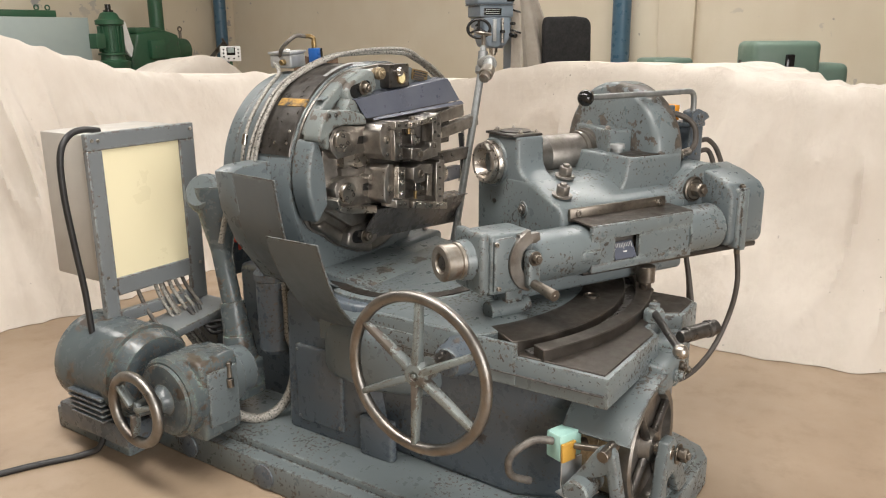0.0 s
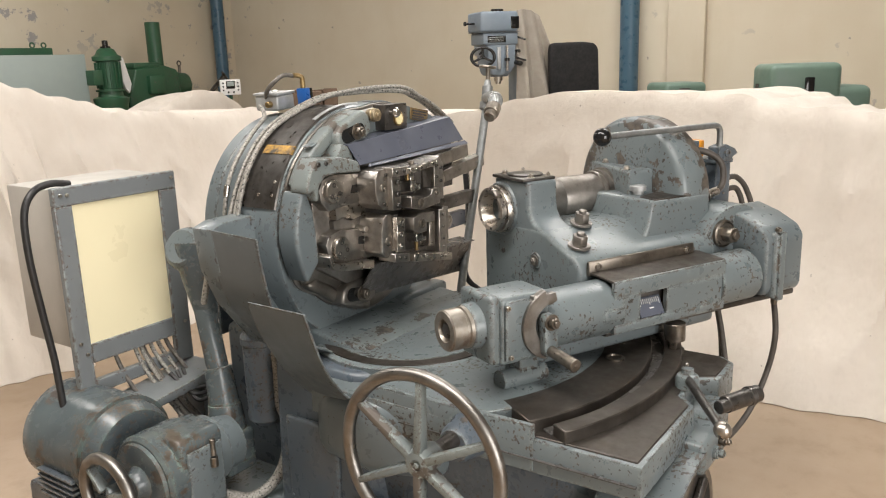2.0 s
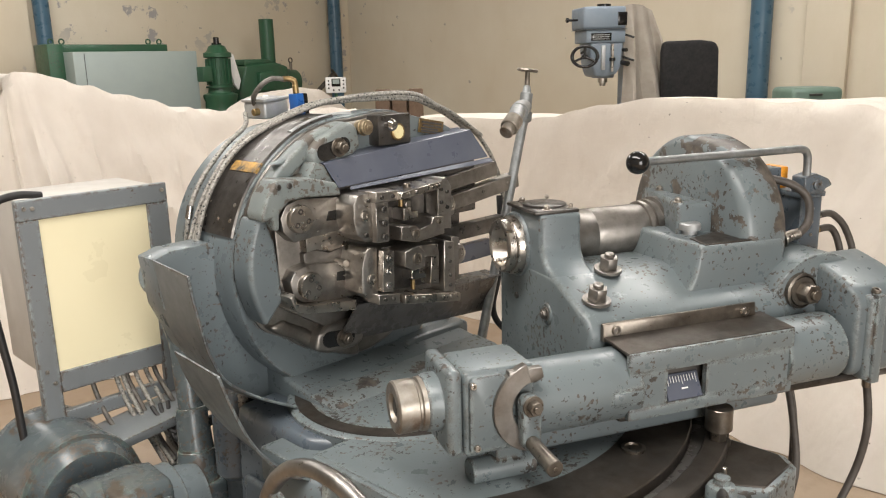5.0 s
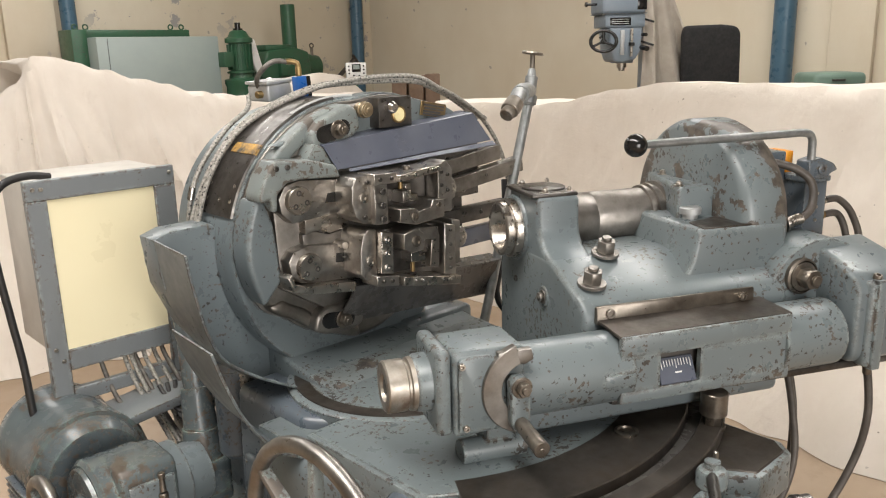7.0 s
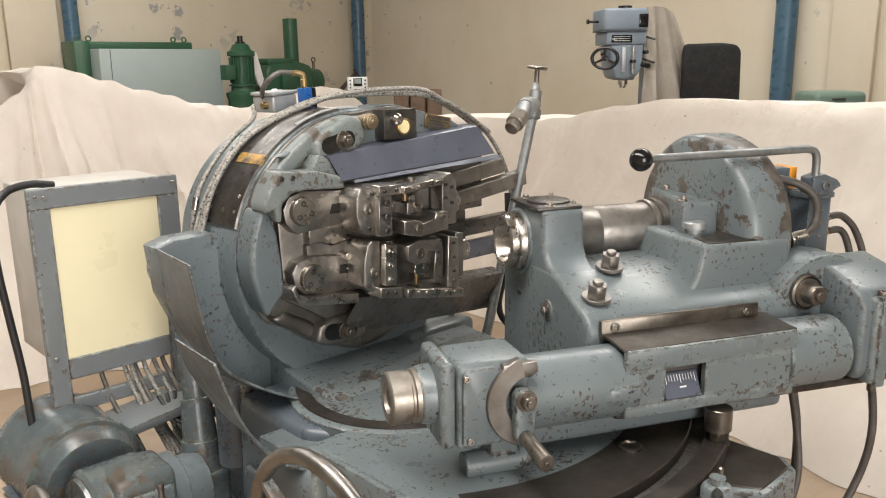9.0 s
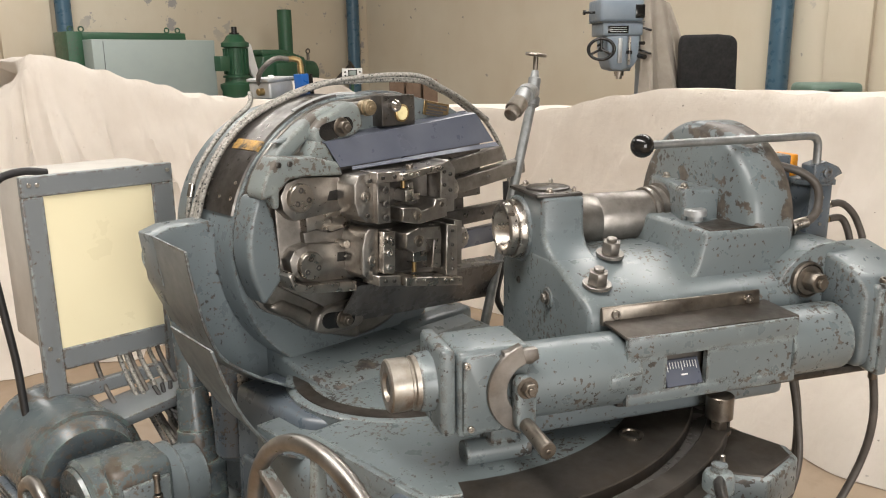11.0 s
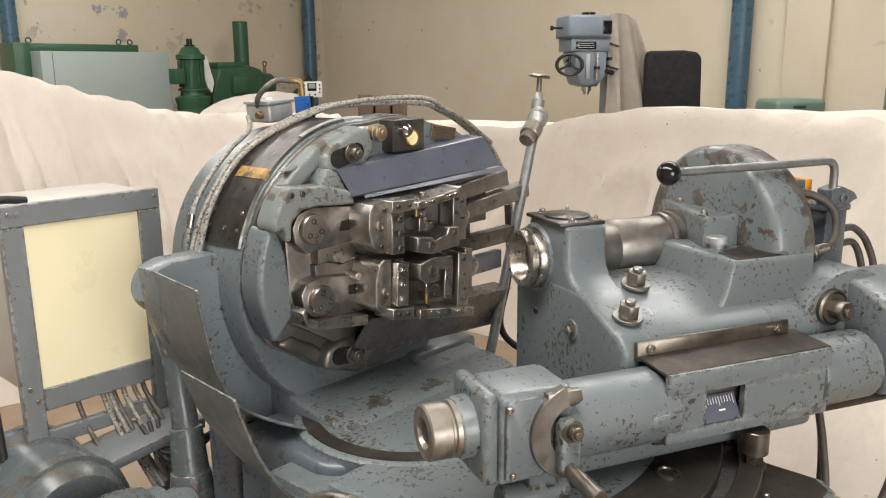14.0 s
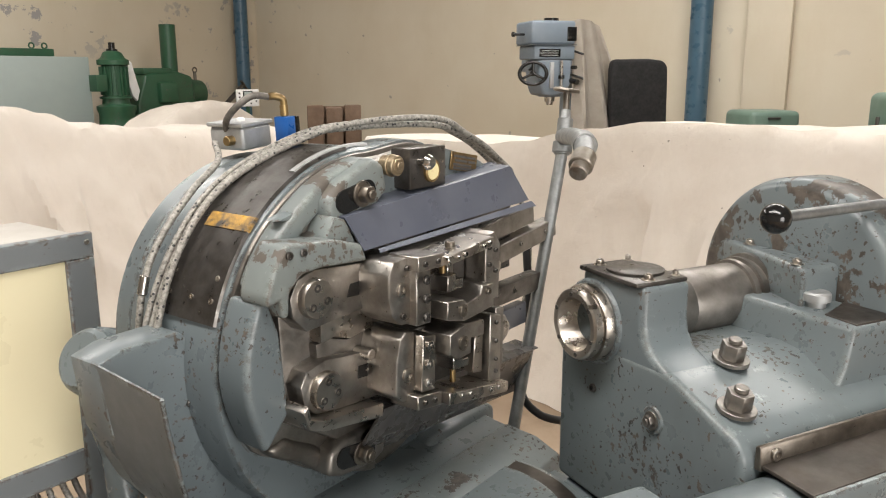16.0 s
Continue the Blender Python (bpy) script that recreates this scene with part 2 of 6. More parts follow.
def concrete():
    m, nt, b = material("tan_concrete_floor", 0.55)
    v = coords(nt)
    col = blend(nt, ramp(nt, speckle(nt, v, 0.9, 6, 0.6), 0.35, 0.65), (0.27, 0.195, 0.13), (0.35, 0.265, 0.185))
    col = blend(nt, ramp(nt, speckle(nt, v, 6, 7, 0.7), 0.52, 0.75, 0, 0.4), col, (0.18, 0.13, 0.088))
    col = blend(nt, ramp(nt, speckle(nt, v, 160, 2), 0.62, 0.72, 0, 0.3), col, (0.18, 0.14, 0.10))
    nt.links.new(col, b.inputs["Base Color"])
    nt.links.new(ramp(nt, speckle(nt, v, 3, 5), 0.3, 0.7, 0.38, 0.68), b.inputs["Roughness"])
    relief(nt, b, speckle(nt, v, 70, 5), 0.12, 0.002)
    return m


# dark grey for the unseen walls, set low to cut bounced light
BOUNCE_CUT = plain("dark_grey_bounce_cut", (0.20, 0.18, 0.15), (0.26, 0.235, 0.20), 0.8, 1.2, 0.3)
BRAID, CLOTH, CONCRETE = braid(), cloth(), concrete()
WALL, WALL_SOUND = wall_paint("aged_cream_distemper", 0.45, 0.590), wall_paint("sound_cream_distemper", 0.54, 0.640)


# ---- builders ----
def join(bm, other, m=None):
    if m is not None:
        other.transform(m)
    me = bpy.data.meshes.new("tmp")
    other.to_mesh(me)
    other.free()
    bm.from_mesh(me)
    bpy.data.meshes.remove(me)
    return bm


def bevelled(b, width, seg):
    if width > 0:
        bmesh.ops.bevel(b, geom=[e for e in b.edges if len(e.link_faces) == 2 and e.calc_face_angle(0) > 0.5], offset=width, segments=seg, profile=0.5, affect="EDGES", clamp_overlap=True)
    return b


def box(bm, x0, x1, y0, y1, z0, z1, bev=0.004, seg=2, m=None):
    b = bmesh.new()
    bmesh.ops.create_cube(b, size=1.0)
    b.transform(Matrix.Translation(((x0 + x1) / 2, (y0 + y1) / 2, (z0 + z1) / 2)) @ Matrix.Diagonal((x1 - x0, y1 - y0, z1 - z0, 1)))
    return join(bm, bevelled(b, bev, seg), m)


def prism(bm, poly, axis, d0, d1, bev=0.004, seg=2, m=None, scale1=1.0):
    """A polygon drawn in the plane across an axis ('x': y,z; 'y': x,z; 'z': x,y), pushed from d0 to d1."""
    b = bmesh.new()
    put = {"x": lambda p, d: (d, p[0], p[1]), "y": lambda p, d: (p[0], d, p[1]), "z": lambda p, d: (p[0], p[1], d)}[axis]
    cx, cy = sum(p[0] for p in poly) / len(poly), sum(p[1] for p in poly) / len(poly)
    lo = [b.verts.new(put(p, d0)) for p in poly]
    hi = [b.verts.new(put((cx + (p[0] - cx) * scale1, cy + (p[1] - cy) * scale1), d1)) for p in poly]
    b.faces.new(lo), b.faces.new(hi)
    for i in range(len(poly)):
        j = (i + 1) % len(poly)
        b.faces.new((lo[i], lo[j], hi[j], hi[i]))
    bmesh.ops.recalc_face_normals(b, faces=b.faces)
    return join(bm, bevelled(b, bev, seg), m)


def turned(bm, origin, axis, profile, n=40, m=None):
    """A lathe-turned body: profile of (distance along the axis, radius)."""
    b = bmesh.new()
    rings = []
    for d, r in profile:
        rings.append([b.verts.new((max(r, 1e-4) * math.cos(2 * math.pi * k / n), max(r, 1e-4) * math.sin(2 * math.pi * k / n), d)) for k in range(n)])
    for a, c in zip(rings, rings[1:]):
        for k in range(n):
            b.faces.new((a[k], a[(k + 1) % n], c[(k + 1) % n], c[k]))
    b.faces.new(rings[0]), b.faces.new(rings[-1])
    bmesh.ops.recalc_face_normals(b, faces=b.faces)
    turn = Vector(axis).to_track_quat("Z", "Y").to_matrix().to_4x4()
    b.transform(Matrix.Translation(origin) @ turn)
    return join(bm, b, m)


def rod(bm, p0, p1, r, r1=None, bev=0.002, n=28, m=None):
    p0, p1 = Vector(p0), Vector(p1)
    ln, r1 = (p1 - p0).length, r if r1 is None else r1
    c = min(bev, r * 0.4, ln * 0.3)
    return turned(bm, p0, p1 - p0, [(0, r - c), (c, r), (ln - c, r1), (ln, r1 - c)], n, m)


def smooth_path(pts, per=8):
    pts = [Vector(p) for p in pts]
    out = []
    for i in range(len(pts) - 1):
        a, b, c, d = pts[max(i - 1, 0)], pts[i], pts[i + 1], pts[min(i + 2, len(pts) - 1)]
        for k in range(per):
            t = k / per
            out.append(0.5 * (2 * b + (c - a) * t + (2 * a - 5 * b + 4 * c - d) * t * t + (3 * b - a - 3 * c + d) * t ** 3))
    return out + [pts[-1]]


def tube(bm, pts, r, n=10, per=8, ribs=0.0, m=None):
    path = smooth_path(pts, per)
    b, rings, up = bmesh.new(), [], None
    for i, p in enumerate(path):
        way = (path[min(i + 1, len(path) - 1)] - path[max(i - 1, 0)]).normalized()
        if up is None:
            up = way.orthogonal().normalized()
        up = (up - way * up.dot(way)).normalized()
        side = way.cross(up)
        rr = r * (1 + (ribs if i % 2 else -ribs))
        rings.append([b.verts.new(p + rr * (math.cos(2 * math.pi * k / n) * up + math.sin(2 * math.pi * k / n) * side)) for k in range(n)])
    for a, c in zip(rings, rings[1:]):
        for k in range(n):
            b.faces.new((a[k], a[(k + 1) % n], c[(k + 1) % n], c[k]))
    b.faces.new(rings[0]), b.faces.new(rings[-1])
    bmesh.ops.recalc_face_normals(b, faces=b.faces)
    return join(bm, b, m)


def ring(bm, c, axis, big, small, n=48, k=12, m=None):
    b = bmesh.new()
    rows = [[b.verts.new(((big + small * math.cos(2 * math.pi * j / k)) * math.cos(2 * math.pi * i / n), (big + small * math.cos(2 * math.pi * j / k)) * math.sin(2 * math.pi * i / n), small * math.sin(2 * math.pi * j / k))) for j in range(k)] for i in range(n)]
    for i in range(n):
        for j in range(k):
            b.faces.new((rows[i][j], rows[(i + 1) % n][j], rows[(i + 1) % n][(j + 1) % k], rows[i][(j + 1) % k]))
    bmesh.ops.recalc_face_normals(b, faces=b.faces)
    b.transform(Matrix.Translation(c) @ Vector(axis).to_track_quat("Z", "Y").to_matrix().to_4x4())
    return join(bm, b, m)


def hexbolt(bm, p, axis, r, h, washer=True, m=None):
    """A hexagon head on a washer, with a domed stud end; p is on the surface."""
    turn = Matrix.Translation(p) @ Vector(axis).to_track_quat("Z", "Y").to_matrix().to_4x4()
    if m is not None:
        turn = m @ turn
    if washer:
        rod(bm, (0, 0, 0), (0, 0, h * 0.22), r * 1.45, bev=0.001, n=20, m=turn)
    prism(bm, [(r * math.cos(k * math.pi / 3), r * math.sin(k * math.pi / 3)) for k in range(6)], "z", h * 0.2, h, 0.0012, 1, turn)
    rod(bm, (0, 0, h), (0, 0, h * 1.25), r * 0.52, bev=0.002, n=12, m=turn)
    return bm


def capscrew(bm, p, axis, r, h, m=None):
    turn = Matrix.Translation(p) @ Vector(axis).to_track_quat("Z", "Y").to_matrix().to_4x4()
    if m is not None:
        turn = m @ turn
    return turned(bm, (0, 0, 0), (0, 0, 1), [(0, r), (h * 0.8, r), (h, r * 0.85), (h, r * 0.5), (h * 0.4, r * 0.45)], 12, turn)


def sheet_strip(bm, a, b_, thick, normal_up=(0, 0, 1)):
    """A bent plate between two edge lines of equal length, given a thickness."""
    b = bmesh.new()
    va, vb = [b.verts.new(p) for p in a], [b.verts.new(p) for p in b_]
    for i in range(len(a) - 1):
        b.faces.new((va[i], va[i + 1], vb[i + 1], vb[i]))
    bmesh.ops.recalc_face_normals(b, faces=b.faces)
    g = bmesh.ops.solidify(b, geom=b.faces[:], thickness=thick)
    bmesh.ops.recalc_face_normals(b, faces=b.faces)
    return join(bm, b)


def circle(cx, cy, r, a0=0, a1=360, n=40):
    return [(cx + r * math.cos(radians(a0 + (a1 - a0) * k / n)), cy + r * math.sin(radians(a0 + (a1 - a0) * k / n))) for k in range(n + (0 if a1 - a0 == 360 else 1))]


def thing(name, m, label, category, group="", kind=""):
    e = new(name)
    e.empty_display_size = 0.1
    e.matrix_world = m
    return tagged(e, label, category, group, kind)


def finish(bm, name, mat, angle=38):
    me = bpy.data.meshes.new(name)
    bm.to_mesh(me)
    bm.free()
    me.materials.append(mat)
    for p in me.polygons:
        p.use_smooth = True
    me.set_sharp_from_angle(angle=radians(angle))
    return me


def part(name, bm, mat, parent, label=""):
    ob = new(name, finish(bm, name, mat))
    ob.parent = parent
    return tagged(ob, label) if label else ob


def single(name, bm, mat, label, category, kind="", m=None, group=""):
    ob = new(name, finish(bm, name, mat))
    if m is not None:
        ob.matrix_world = m
    return tagged(ob, label, category, group, kind)


def screws(name, spots, axis, h, mat, parent, m=None, kind=None):
    for x_, y_, z_, r_ in spots:
        part(name, (kind or capscrew)(bmesh.new(), (x_, y_, z_), axis, r_, h, m=m), mat, parent)


def B():
    return bmesh.new()


# ---- room ----
single("floor", box(B(), -5.2, 7.0, -6.2, 8.8, -0.15, 0.0, 0), CONCRETE, "dusty tan concrete workshop floor with faint stains", "floor", "structure")
single("wall_east", box(B(), 6.7, 6.95, -6.2, 8.75, 0, 4.6, 0), WALL_SOUND, "aged cream painted wall with small chips", "wall", "structure")
single("wall_north", box(B(), -5.2, 6.7, 8.5, 8.75, 0, 4.6, 0), WALL, "cream painted wall with grey peeling patches", "wall", "structure")
# west and south walls are unseen, kept dark to hold down fill
single("wall_west", box(B(), -5.2, -4.95, -6.2, 8.5, 0, 4.6, 0), BOUNCE_CUT, "unseen wall, dark grey to cut bounced light", "wall", "structure")
bm = box(B(), -4.95, -4.4, -6.2, -5.95, 0, 4.6, 0)
box(bm, -0.8, 6.7, -6.2, -5.95, 0, 4.6, 0)
box(bm, -4.4, -0.8, -6.2, -5.95, 3.3, 4.6, 0)
single("wall_south", bm, BOUNCE_CUT, "unseen wall, dark grey to cut bounced light, open for an added lamp", "wall", "structure")
# unseen ceiling added to close the room, darkened against bounce, open at the lamps
bm = box(B(), -5.2, -2.4, -6.2, 8.75, 4.6, 4.75, 0)
box(bm, -0.8, 2.8, -6.2, 4.8, 4.6, 4.75, 0)
box(bm, 4.4, 6.95, -6.2, 8.75, 4.6, 4.75, 0)
box(bm, -2.4, -0.8, -6.2, -3.85, 4.6, 4.75, 0)
box(bm, -2.4, -0.8, 2.65, 8.75, 4.6, 4.75, 0)
box(bm, 2.8, 4.4, -6.2, -2.65, 4.6, 4.75, 0)
box(bm, 2.8, 4.4, 3.85, 8.75, 4.6, 4.75, 0)
box(bm, -0.8, 2.8, 6.4, 8.75, 4.6, 4.75, 0)
single("ceiling", bm, plain("dark_ceiling_bounce_cut", (0.20, 0.19, 0.17), (0.26, 0.245, 0.22), 0.7, 1.0), "unseen added ceiling, dark to cut bounced light, open at the lamps", "ceiling", "structure")
single("pilaster_1", box(B(), 1.45, 2.02, 8.42, 8.5, 0, 4.6, 0.01), WALL, "peeling cream plaster pilaster", "pilaster", "structure")
single("pilaster_2", box(B(), 6.62, 6.7, 0.88, 1.28, 0, 4.6, 0.01), WALL_SOUND, "cream plaster pilaster", "pilaster", "structure")
single("pilaster_3", box(B(), 6.55, 6.7, 8.3, 8.5, 0, 4.6, 0.01), WALL, "cream plaster corner pilaster", "pilaster", "structure")


def post(x, y, r):
    p = thing("steel_pipe_post", pose(x, y, 0), "slate-blue painted steel pipe post beside the wall", "post", "pipe posts along the walls")
    part("shaft", rod(B(), (0, 0, 0.02), (0, 0, 4.59), r, n=32), PIPEBLUE, p)
    part("foot_plate", box(B(), -r * 1.6, r * 1.6, -r * 1.6, r * 1.6, 0, 0.02), PIPEBLUE, p)
    part("clamp", rod(B(), (0, 0, 2.75), (0, 0, 2.81), r * 1.12, n=32), STEEL_DARK, p)


post(2.14, 8.34, 0.09), post(6.42, 8.30, 0.095), post(6.585, 1.70, 0.105)


# ---- dust sheets over stored goods ----
def dust_sheet(name, foot, top, depth, label, seed, folds, peak=None, rays=0.0, swags=()):
    """A cloth hung from a ridge line to a foot line; both are lists of (x, y, z), depth is how far it runs back on top."""
    noise.seed_set(seed)
    fp, tp = smooth_path(foot, 26), smooth_path(top, 26)
    b = bmesh.new()
    rows, np_ = [], 34
    for i, (f, t) in enumerate(zip(fp, tp)):
        out = Vector((f.x - t.x, f.y - t.y, 0)).normalized()
        row = []
        s = i * 0.09
        for j in range(np_):
            q = j / (np_ - 1)
            if q < 0.72:
                k = q / 0.72
                p = f.lerp(t, k)
                belly = math.sin(math.pi * k) * -0.07 + 0.05 * max(0, k - 0.8) * math.sin((k - 0.8) * math.pi * 5)
                p = p + out * belly
                amp = folds * (0.12 + 0.88 * (1 - k) ** 1.2)
                w = noise.noise(Vector((s * 1.3 + 0.5 * k, k * 0.8, seed))) + 0.22 * noise.noise(Vector((s * 2.6 + 0.9 * k, k * 0.7, seed + 7)))
                p = p + out * amp * w * 1.6
                crease = 1 - abs(noise.noise(Vector((s * 0.8 + 1.4 * k, k * 1.1 - s * 0.35, seed + 19)))) * 2.2
                p = p + out * 0.06 * max(crease, 0) ** 4 * math.sin(math.pi * min(1, k * 1.02))
                if peak is not None:
                    side, down = (s - peak) * 0.25, (1.06 - k) * 1.7
                    turn = math.atan2(side, down)
                    fold = 1 - abs(noise.noise(Vector((turn * 2.4, 0.3, seed + 31)))) * 2.4
                    p = p + out * rays * (max(fold, 0) ** 2 - 0.25) * min(1.0, math.hypot(side, down)) * min(1.0, (1 - k) * 1.6) * max(0.0, math.cos(turn)) ** 1.5
                for y0, y1, h0, sag, size in swags:
                    if y0 < p.y < y1:
                        g = (p.y - y0) / (y1 - y0)
                        line = h0 - sag * math.sin(math.pi * g)
                        p = p + out * size * math.sin(math.pi * g) * math.exp(-((p.z - line) / 0.055) ** 2)
                p.z += 0.018 * noise.noise(Vector((s * 2, k * 3, seed + 3))) * k
                p.z = max(p.z, 0.004)
            else:
                k = (q - 0.72) / 0.28
                p = t - out * depth * k
                p.z += -0.04 * k + 0.035 * noise.noise(Vector((s * 1.7, k * 3, seed + 11)))
                if k > 0.9:
                    p.z -= (k - 0.9) * 3
            row.append(b.verts.new(p))
        rows.append(row)
    for a, c in zip(rows, rows[1:]):
        for j in range(np_ - 1):
            b.faces.new((a[j], a[j + 1], c[j + 1], c[j]))
    bmesh.ops.recalc_face_normals(b, faces=b.faces)
    bmesh.ops.solidify(b, geom=b.faces[:], thickness=0.004)
    return single(name, b, CLOTH, label, "dust sheet")


dust_sheet("dust_sheet", [(1.85, -3.6, 0), (1.74, -2.2, 0), (1.70, -1.6, 0), (1.62, -0.95, 0), (1.75, -0.1, 0), (2.12, 0.8, 0), (2.2, 1.6, 0), (2.15, 2.3, 0)],
           [(2.45, -3.6, 1.30), (2.36, -2.2, 1.30), (2.32, -1.5, 1.33), (2.3, -1.0, 1.365), (2.3, -0.38, 1.445), (2.3, 0.55, 1.44), (2.32, 1.25, 1.32), (2.4, 2.3, 1.30)], 1.1,
           "off-white cotton dust sheet hung over stored goods, creased, with dirty spots", 5, 0.06, 9.4, 0.06, ((-0.6, 1.65, 1.42, 0.32, 0.022), (-2.4, -0.5, 1.24, 0.32, 0.022)))
dust_sheet("dust_sheet", [(-2.6, 2.7, 0), (-1.2, 2.62, 0), (-0.45, 2.6, 0), (0.1, 2.47, 0), (0.6, 2.5, 0), (1.1, 2.5, 0), (1.6, 2.45, 0), (2.5, 2.4, 0)],
           [(-2.6, 3.5, 1.2), (-0.9, 3.4, 1.22), (-0.12, 3.2, 1.46), (0.12, 3.16, 1.665), (0.6, 3.2, 1.545), (1.1, 3.2, 1.42), (1.6, 3.2, 1.345), (2.6, 3.2, 1.33)], 1.2,
           "off-white cotton dust sheet over a tall machine, sharply peaked", 12, 0.06, 7.02, 0.10)
dust_sheet("dust_sheet", [(2.9, 5.2, 0), (3.4, 5.1, 0), (4.0, 5.1, 0), (4.6, 5.2, 0)],
           [(2.9, 5.6, 1.0), (3.4, 5.6, 1.34), (4.0, 5.6, 1.40), (4.6, 5.6, 1.05)], 0.7,
           "crumpled off-white dust sheet over goods by the green machines", 21, 0.06)

# ---- gear generator: base, column, table ----
gen = thing("gear_cutting_machine", pose(0, 0, 0), "old grey-blue gear cutting machine, chipped enamel, oily steel cutters", "machine tool")
base = [(-0.645, 0.72), (-0.645, -1.05), (-0.60, -1.20), (-0.5, -1.25), (0.28, -1.25), (0.36, -1.20), (0.40, -1.1), (0.42, 0.72)]
bm = prism(B(), base, "z", 0.0, 0.115, 0.012, 2)
inner = [(p[0] * 0.91 + 0.0, p[1] * 0.97) for p in base]
prism(bm, inner, "z", 0.10, 0.145, 0.01, 2)
box(bm, -0.78, -0.28, 0.72, 1.22, 0.0, 0.10, 0.012)
part("base", bm, GREY_WORN, gen, "chipped grey cast-iron base plate")
for y in (-0.62, 0.10, 0.52):
    bm = prism(B(), circle(y, 0.055, 0.05, n=18), "x", -0.652, -0.630, 0.004)
    part("jacking_hole", bm, DEEP, gen)
# column with tapering sides
b = bmesh.new()
lo, hi = [(-0.42, 0.19), (-0.42, -0.22), (-0.36, -0.30), (0.30, -0.30), (0.34, 0.19)], [(-0.40, 0.19), (-0.40, -0.16), (-0.35, -0.22), (0.34, -0.22), (0.38, 0.19)]
v0, v1 = [b.verts.new((*p, 0.13)) for p in lo], [b.verts.new((*p, 0.70)) for p in hi]
b.faces.new(v0), b.faces.new(v1)
for i in range(5):
    b.faces.new((v0[i], v0[(i + 1) % 5], v1[(i + 1) % 5], v1[i]))
bmesh.ops.recalc_face_normals(b, faces=b.faces)
bevelled(b, 0.03, 4)
part("column", b, DEEP, gen, "dark grey-blue cast column")
part("rear_column", box(B(), -0.24, 0.34, 0.17, 0.62, 0.13, 0.70, 0.03, 3), DEEP, gen)
bm = box(B(), -0.428, -0.405, -0.105, 0.125, 0.19, 0.505, 0.012, 3)
for y, z in ((-0.09, 0.21), (0.11, 0.21), (-0.09, 0.485), (0.11, 0.485)):
    capscrew(bm, (-0.428, y, z), (-1, 0, 0), 0.006, 0.004)
part("access_panel", bm, DEEP, gen, "raised access panel")
bm = box(B(), -0.44, -0.40, -0.34, -0.19, 0.14, 0.30, 0.015, 3)
part("access_panel", bm, DEEP, gen)
# front body under the table
b = bmesh.new()
prism(b, [(-0.36, -0.2), (-0.38, -0.80), (-0.30, -0.98), (0.0, -1.02), (0.22, -0.98), (0.28, -0.8), (0.28, -0.2)], "z", 0.13, 0.60, 0.05, 4, scale1=1.04)
part("front_body", b, DEEP, gen, "rounded dark casting under the table")
# table, raised ring segment with its T-slot
part("table", prism(B(), [(-0.45, -1.14), (-0.03, -1.14), (0.02, -1.09), (0.16, -1.08), (0.20, -1.145), (0.36, -1.145), (0.40, -1.1), (0.40, -0.05), (-0.47, -0.05), (-0.455, -0.7)], "z", 0.575, 0.672, 0.006, 2), GREY_WORN, gen, "chipped cast table")
part("table_top", prism(B(), [(-0.435, -1.125), (-0.04, -1.125), (0.01, -1.075), (0.17, -1.065), (0.21, -1.13), (0.35, -1.13), (0.385, -1.09), (0.385, -0.25), (-0.44, -0.25)], "z", 0.66, 0.677, 0.002, 1), STEEL_TABLE, gen, "dark oily machined table top")


def sector(r0, r1, a0, a1, n=44, c=(0.0, -0.15)):
    return [(c[0] + r0 * math.sin(radians(a0 + (a1 - a0) * k / n)), c[1] - r0 * math.cos(radians(a0 + (a1 - a0) * k / n))) for k in range(n + 1)] + \
           [(c[0] + r1 * math.sin(radians(a1 + (a0 - a1) * k / n)), c[1] - r1 * math.cos(radians(a1 + (a0 - a1) * k / n))) for k in range(n + 1)]


part("swing_ring", prism(B(), sector(0.838, 0.895, -29.5, 46), "z", 0.670, 0.712, 0.003, 1), STEEL_TABLE, gen, "dark curved outer guide ring")
part("swing_plate", prism(B(), [(-0.442, -0.26), (-0.442, -0.69)] + [(0.700 * math.sin(radians(a)), -0.15 - 0.700 * math.cos(radians(a))) for a in range(-38, 47, 3)] + [(0.36, -0.26)], "z", 0.670, 0.7125, 0.003, 1), GREY_WORN, gen, "painted swing plate")
part("slide_path", prism(B(), sector(0.645, 0.800, -33, 30), "z", 0.670, 0.7135, 0.003, 1), STEEL_TABLE, gen, "dark oily slide path")
part("slot_bed", prism(B(), sector(0.795, 0.842, -30, 46), "z", 0.664, 0.683, 0.0, 1), DARKSHEET, gen)
part("table_facing", box(B(), -0.4575, -0.438, -0.842, -0.27, 0.58, 0.7135, 0.003), GREY_WORN, gen, "chipped painted side of the table")
part("table_seam", box(B(), -0.4625, -0.44, -1.13, -0.10, 0.617, 0.620, 0), DARKSHEET, gen)
part("table_boss", turned(B(), (-0.02, -0.13, 0.66), (0, 0, 1), [(0, 0.34), (0.05, 0.34), (0.056, 0.332), (0.056, 0.31), (0.048, 0.305), (0.048, 0.28), (0.062, 0.275), (0.062, 0.0)], 72), GREY_WORN, gen, "round table boss with a groove")
part("boss_ring", turned(B(), (-0.02, -0.13, 0.706), (0, 0, 1), [(0, 0.27), (0.0, 0.318), (0.014, 0.318), (0.014, 0.27)], 72), STEEL_TABLE, gen, "dark machined ring")
part("plug", turned(B(), (0.105, -0.84, 0.712), (0, 0, 1), [(0, 0.03), (0.008, 0.03), (0.009, 0.022), (0.004, 0.02), (0.004, 0)], 24), RUSTY, gen)
